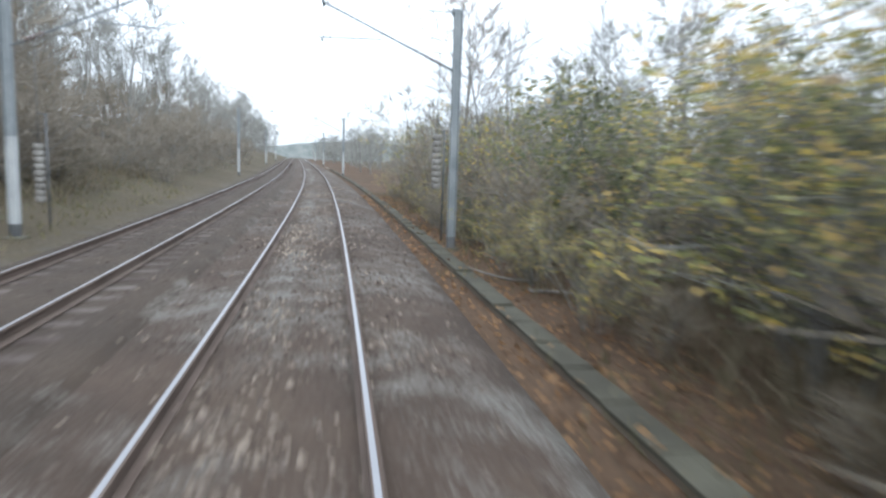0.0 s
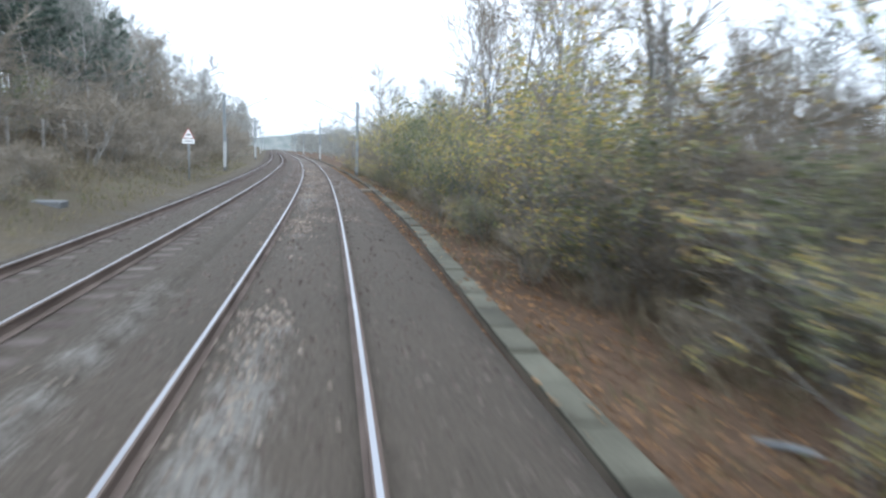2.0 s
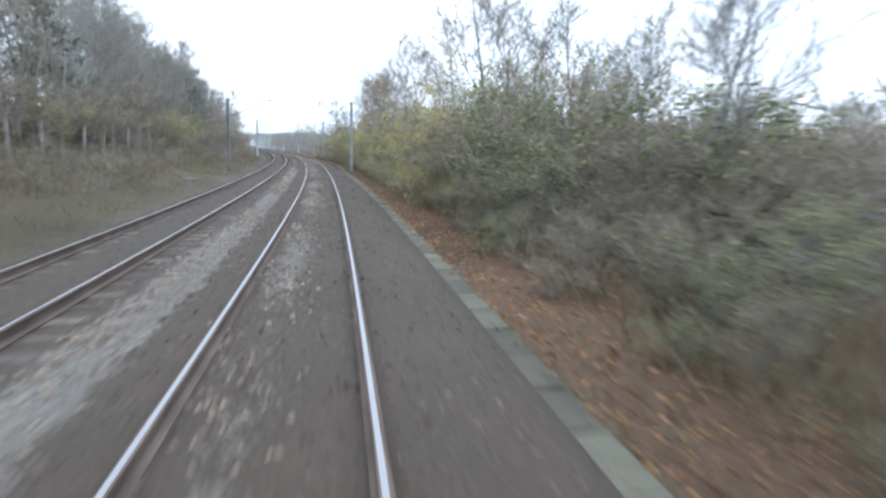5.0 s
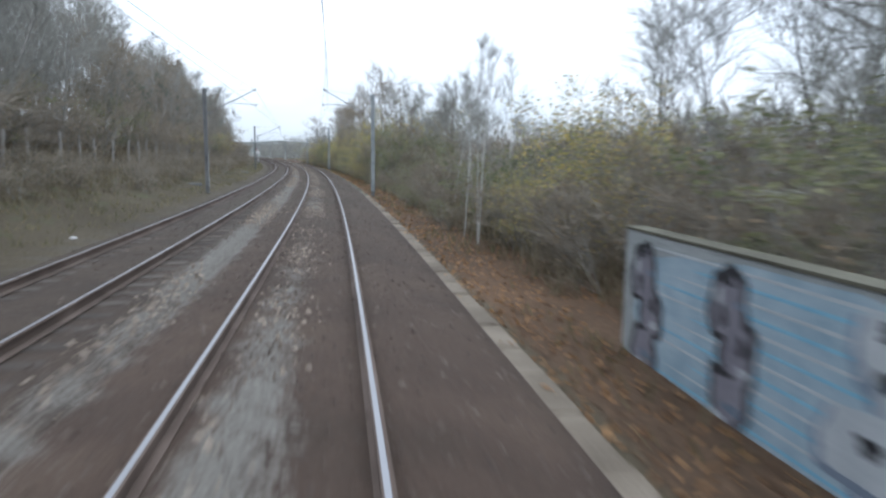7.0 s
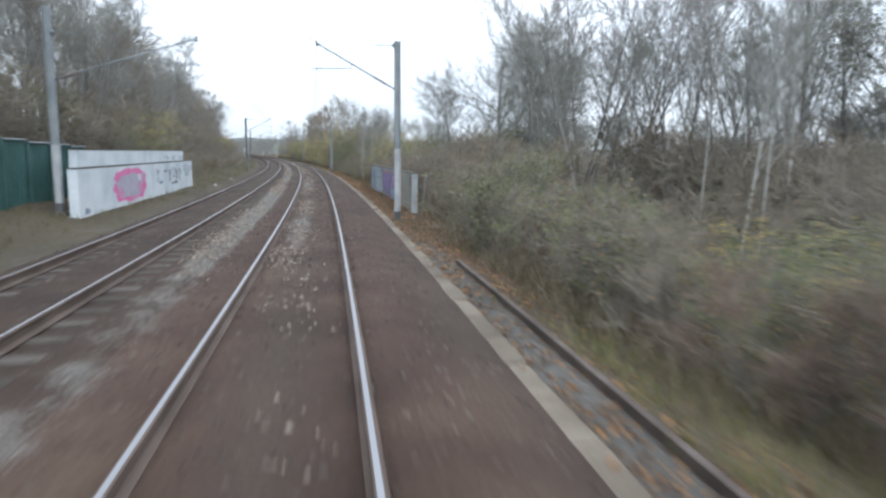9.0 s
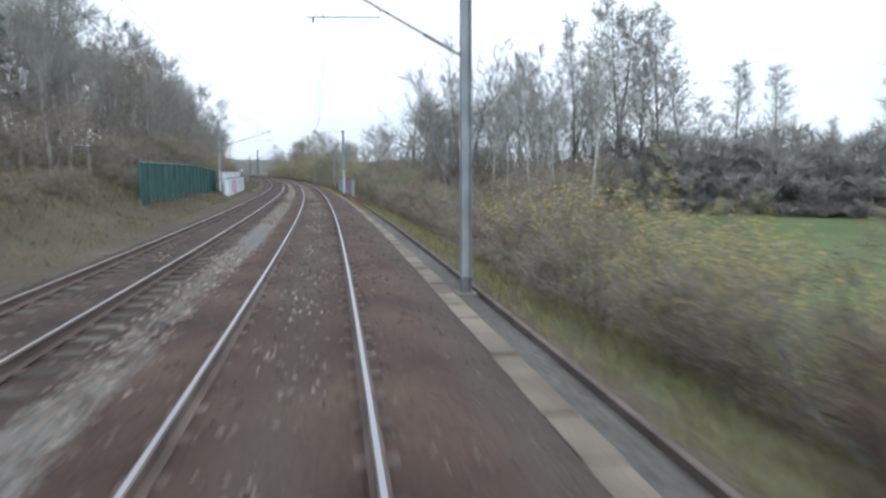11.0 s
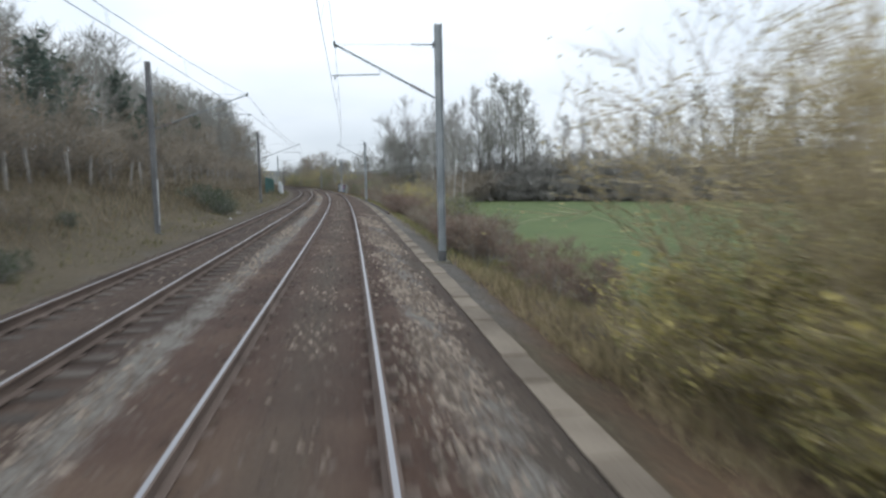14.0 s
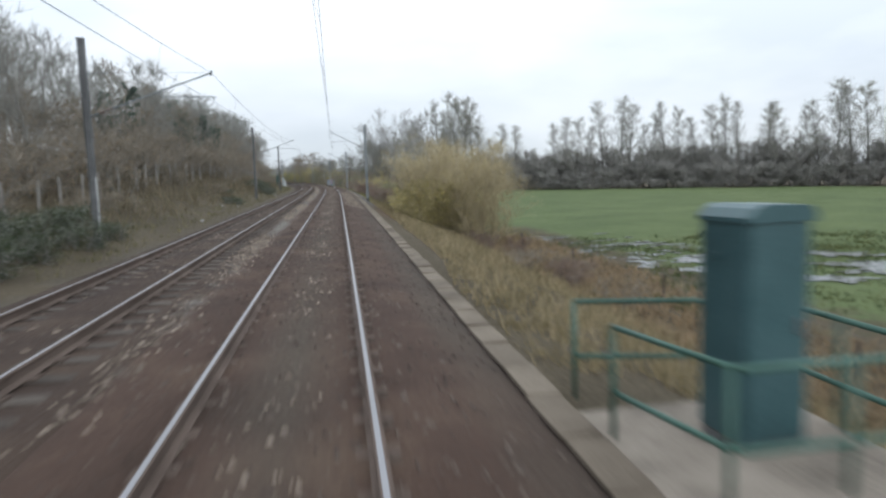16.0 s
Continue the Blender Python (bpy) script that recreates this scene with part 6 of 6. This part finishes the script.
blades("dead_bracken", "withered brown bracken and bramble stems on the bank", s[ok], u[ok], .25, .95, .016, M_BRACKEN, .5, "bracken")
s, u = tufts(6800, 5, 146, 345, 4.35, 8.5, .25)
ok = ~((s > 164) & (s < 188) & (u < 4.7))
blades("undergrowth", "dark brown bramble stems under the shrubs", s[ok], u[ok], .2, .9, .014, M_BRACKEN, .55, "undergrowth")

n = 25000
s = dice.uniform(140, 345, n)
u = along(TROUGH, s) + np.abs(dice.normal(0, 1.6, n)) + np.where(dice.uniform(0, 1, n) < .12, -.25, .34)
strip = (s > 268) & (dice.uniform(0, 1, n) < .22)
u = np.where(strip, along(TROUGH, s) - dice.uniform(.02, .55, n), u)
ok = ~((s > 165) & (s < 187) & (np.abs(u - 4.12) < .2)) & (u > 2.38)
s, u = s[ok], u[ok]
n = len(s)
base = np.where(((u < along(TROUGH, s) + .38) & (u > along(TROUGH, s) - .03))[:, None], spot(s, u, -.36), ground_z(s, u)) + np.array((0, 0, .012))
a = dice.uniform(0, 6.28, n)
r = dice.uniform(.03, .065, n)
d, e = np.stack([np.cos(a) * r, np.sin(a) * r, dice.normal(0, .012, n)], 1), np.stack([-np.sin(a) * r * .6, np.cos(a) * r * .6, dice.normal(.008, .012, n)], 1)
v = np.stack([base - d, base + e, base + d, base - e], 1).reshape(-1, 3)
tagged(new("fallen_leaves", mesh("fallen_leaves", v, [(4 * k, 4 * k + 1, 4 * k + 2, 4 * k + 3) for k in range(n)], M_LITTER)), "orange-brown fallen leaves along the trough", "leaves", kind="stuff")

# ---- flood water lying in the field ----
def puddle(s0, u0, ls, lu, seed):
    g = random.Random(seed)
    ph = [g.uniform(0, 6.28) for _ in range(3)]
    out = []
    for k in range(40):
        a = 2 * math.pi * k / 40
        r = 1 + .3 * math.sin(2 * a + ph[0]) + .26 * math.sin(5 * a + ph[1]) + .2 * math.sin(11 * a + ph[2]) + g.uniform(-.12, .12)
        out.append((s0 + ls * r * math.cos(a), u0 + lu * r * math.sin(a)))
    z = float(np.max(ground_z(s0, u0)[2])) + .035
    pts = [spot(a, b) for a, b in [(s0, u0)] + out]
    v = [(p[0], p[1], z) for p in pts]
    return tagged(new("puddle", mesh("puddle", v, [(0, 1 + k, 1 + (k + 1) % 40) for k in range(40)], M_WATER)), "shallow flood water shining in the wet meadow", "puddle", kind="structure")


for k, (a, b, c, d) in enumerate(PUDDLES):
    puddle(a, b, c, d, 200 + k)
pools = random.Random(17)
for k in range(52):
    puddle(pools.uniform(35, 53), pools.uniform(13.6, 20.6), pools.uniform(.12, .48), pools.uniform(.2, .75), 240 + k)

# ---- small things lying about ----
for s, u, ln, a in ((247.5, 3.8, .34, 15), (273.6, 4.2, .5, 30)):
    ob = tagged(new("metal_offcut", Solid().prism([(-ln / 2, 0), (ln / 2, 0), (ln / 2, .012), (.0, .03), (-ln / 2, .012)], -.03, .03).mesh("metal_offcut", M_STEEL)), "bent bright metal offcut lying in fallen leaves", "metal scrap")
    ob.matrix_basis = pose(*(ground_z(s, u) + np.array((0, 0, .03))), 0, 8, math.degrees(heading(s)) + 90 + a)
for s, u in ((254.5, -7.5), (290.5, -7.9), (222.0, -8.0)):
    ob = tagged(new("access_cover", Solid().box((-.45, -.35, -.15), (.45, .35, .1), .03).mesh("access_cover", M_DARKSTEEL)), "low dark access cover in the verge grass", "cover")
    ob.matrix_basis = pose(*ground_z(s, u), 0, 0, math.degrees(heading(s)))
g = random.Random(31)
for s, u, r in ((117.5, -7.1, .15), (114, -7.8, .1), (93.5, -7.1, .17), (185.6, -6.3, .13), (196, -6.3, .1), (86.5, -6.5, .12), (57.5, -7.9, .13), (59.5, -7.1, .1), (44, -6.7, .12)):
    v = [(x * r * g.uniform(.7, 1.3), y * r * g.uniform(.7, 1.3), z * r * g.uniform(.5, .9)) for x, y, z in OCTA.tolist() + [(.6, .6, .35), (-.6, .5, .4), (-.5, -.6, .3), (.55, -.6, .4)]]
    bm = bmesh.new()
    for q in v:
        bm.verts.new(q)
    bmesh.ops.convex_hull(bm, input=bm.verts)
    me = bpy.data.meshes.new("rubble_stone")
    bm.to_mesh(me)
    bm.free()
    me.materials.append(M_CONCRETE)
    ob = tagged(new("rubble_stone", me), "pale broken stone lying on the verge", "stone")
    ob.matrix_basis = pose(*(ground_z(s, u) + np.array((0, 0, .25 * r))), 0, 0, g.uniform(0, 360))
for s, u, ln in ((317.5, 4.0, 1.8), (318.6, 4.5, 1.4), (321.0, 4.9, 1.1), (250, 4.7, 1.0)):
    p = Vector(ground_z(s, u)) + Vector((0, 0, .05))
    pts, rads = bough(g, p, (g.uniform(-1, 1), g.uniform(-1, 1), .06), ln, .035, .012, 5, 0, .1)
    tagged(new("fallen_branch", Solid().tube(pts, rads, 6).mesh("fallen_branch", M_POST, True)), "broken pale branch lying on the leaf litter", "branch")

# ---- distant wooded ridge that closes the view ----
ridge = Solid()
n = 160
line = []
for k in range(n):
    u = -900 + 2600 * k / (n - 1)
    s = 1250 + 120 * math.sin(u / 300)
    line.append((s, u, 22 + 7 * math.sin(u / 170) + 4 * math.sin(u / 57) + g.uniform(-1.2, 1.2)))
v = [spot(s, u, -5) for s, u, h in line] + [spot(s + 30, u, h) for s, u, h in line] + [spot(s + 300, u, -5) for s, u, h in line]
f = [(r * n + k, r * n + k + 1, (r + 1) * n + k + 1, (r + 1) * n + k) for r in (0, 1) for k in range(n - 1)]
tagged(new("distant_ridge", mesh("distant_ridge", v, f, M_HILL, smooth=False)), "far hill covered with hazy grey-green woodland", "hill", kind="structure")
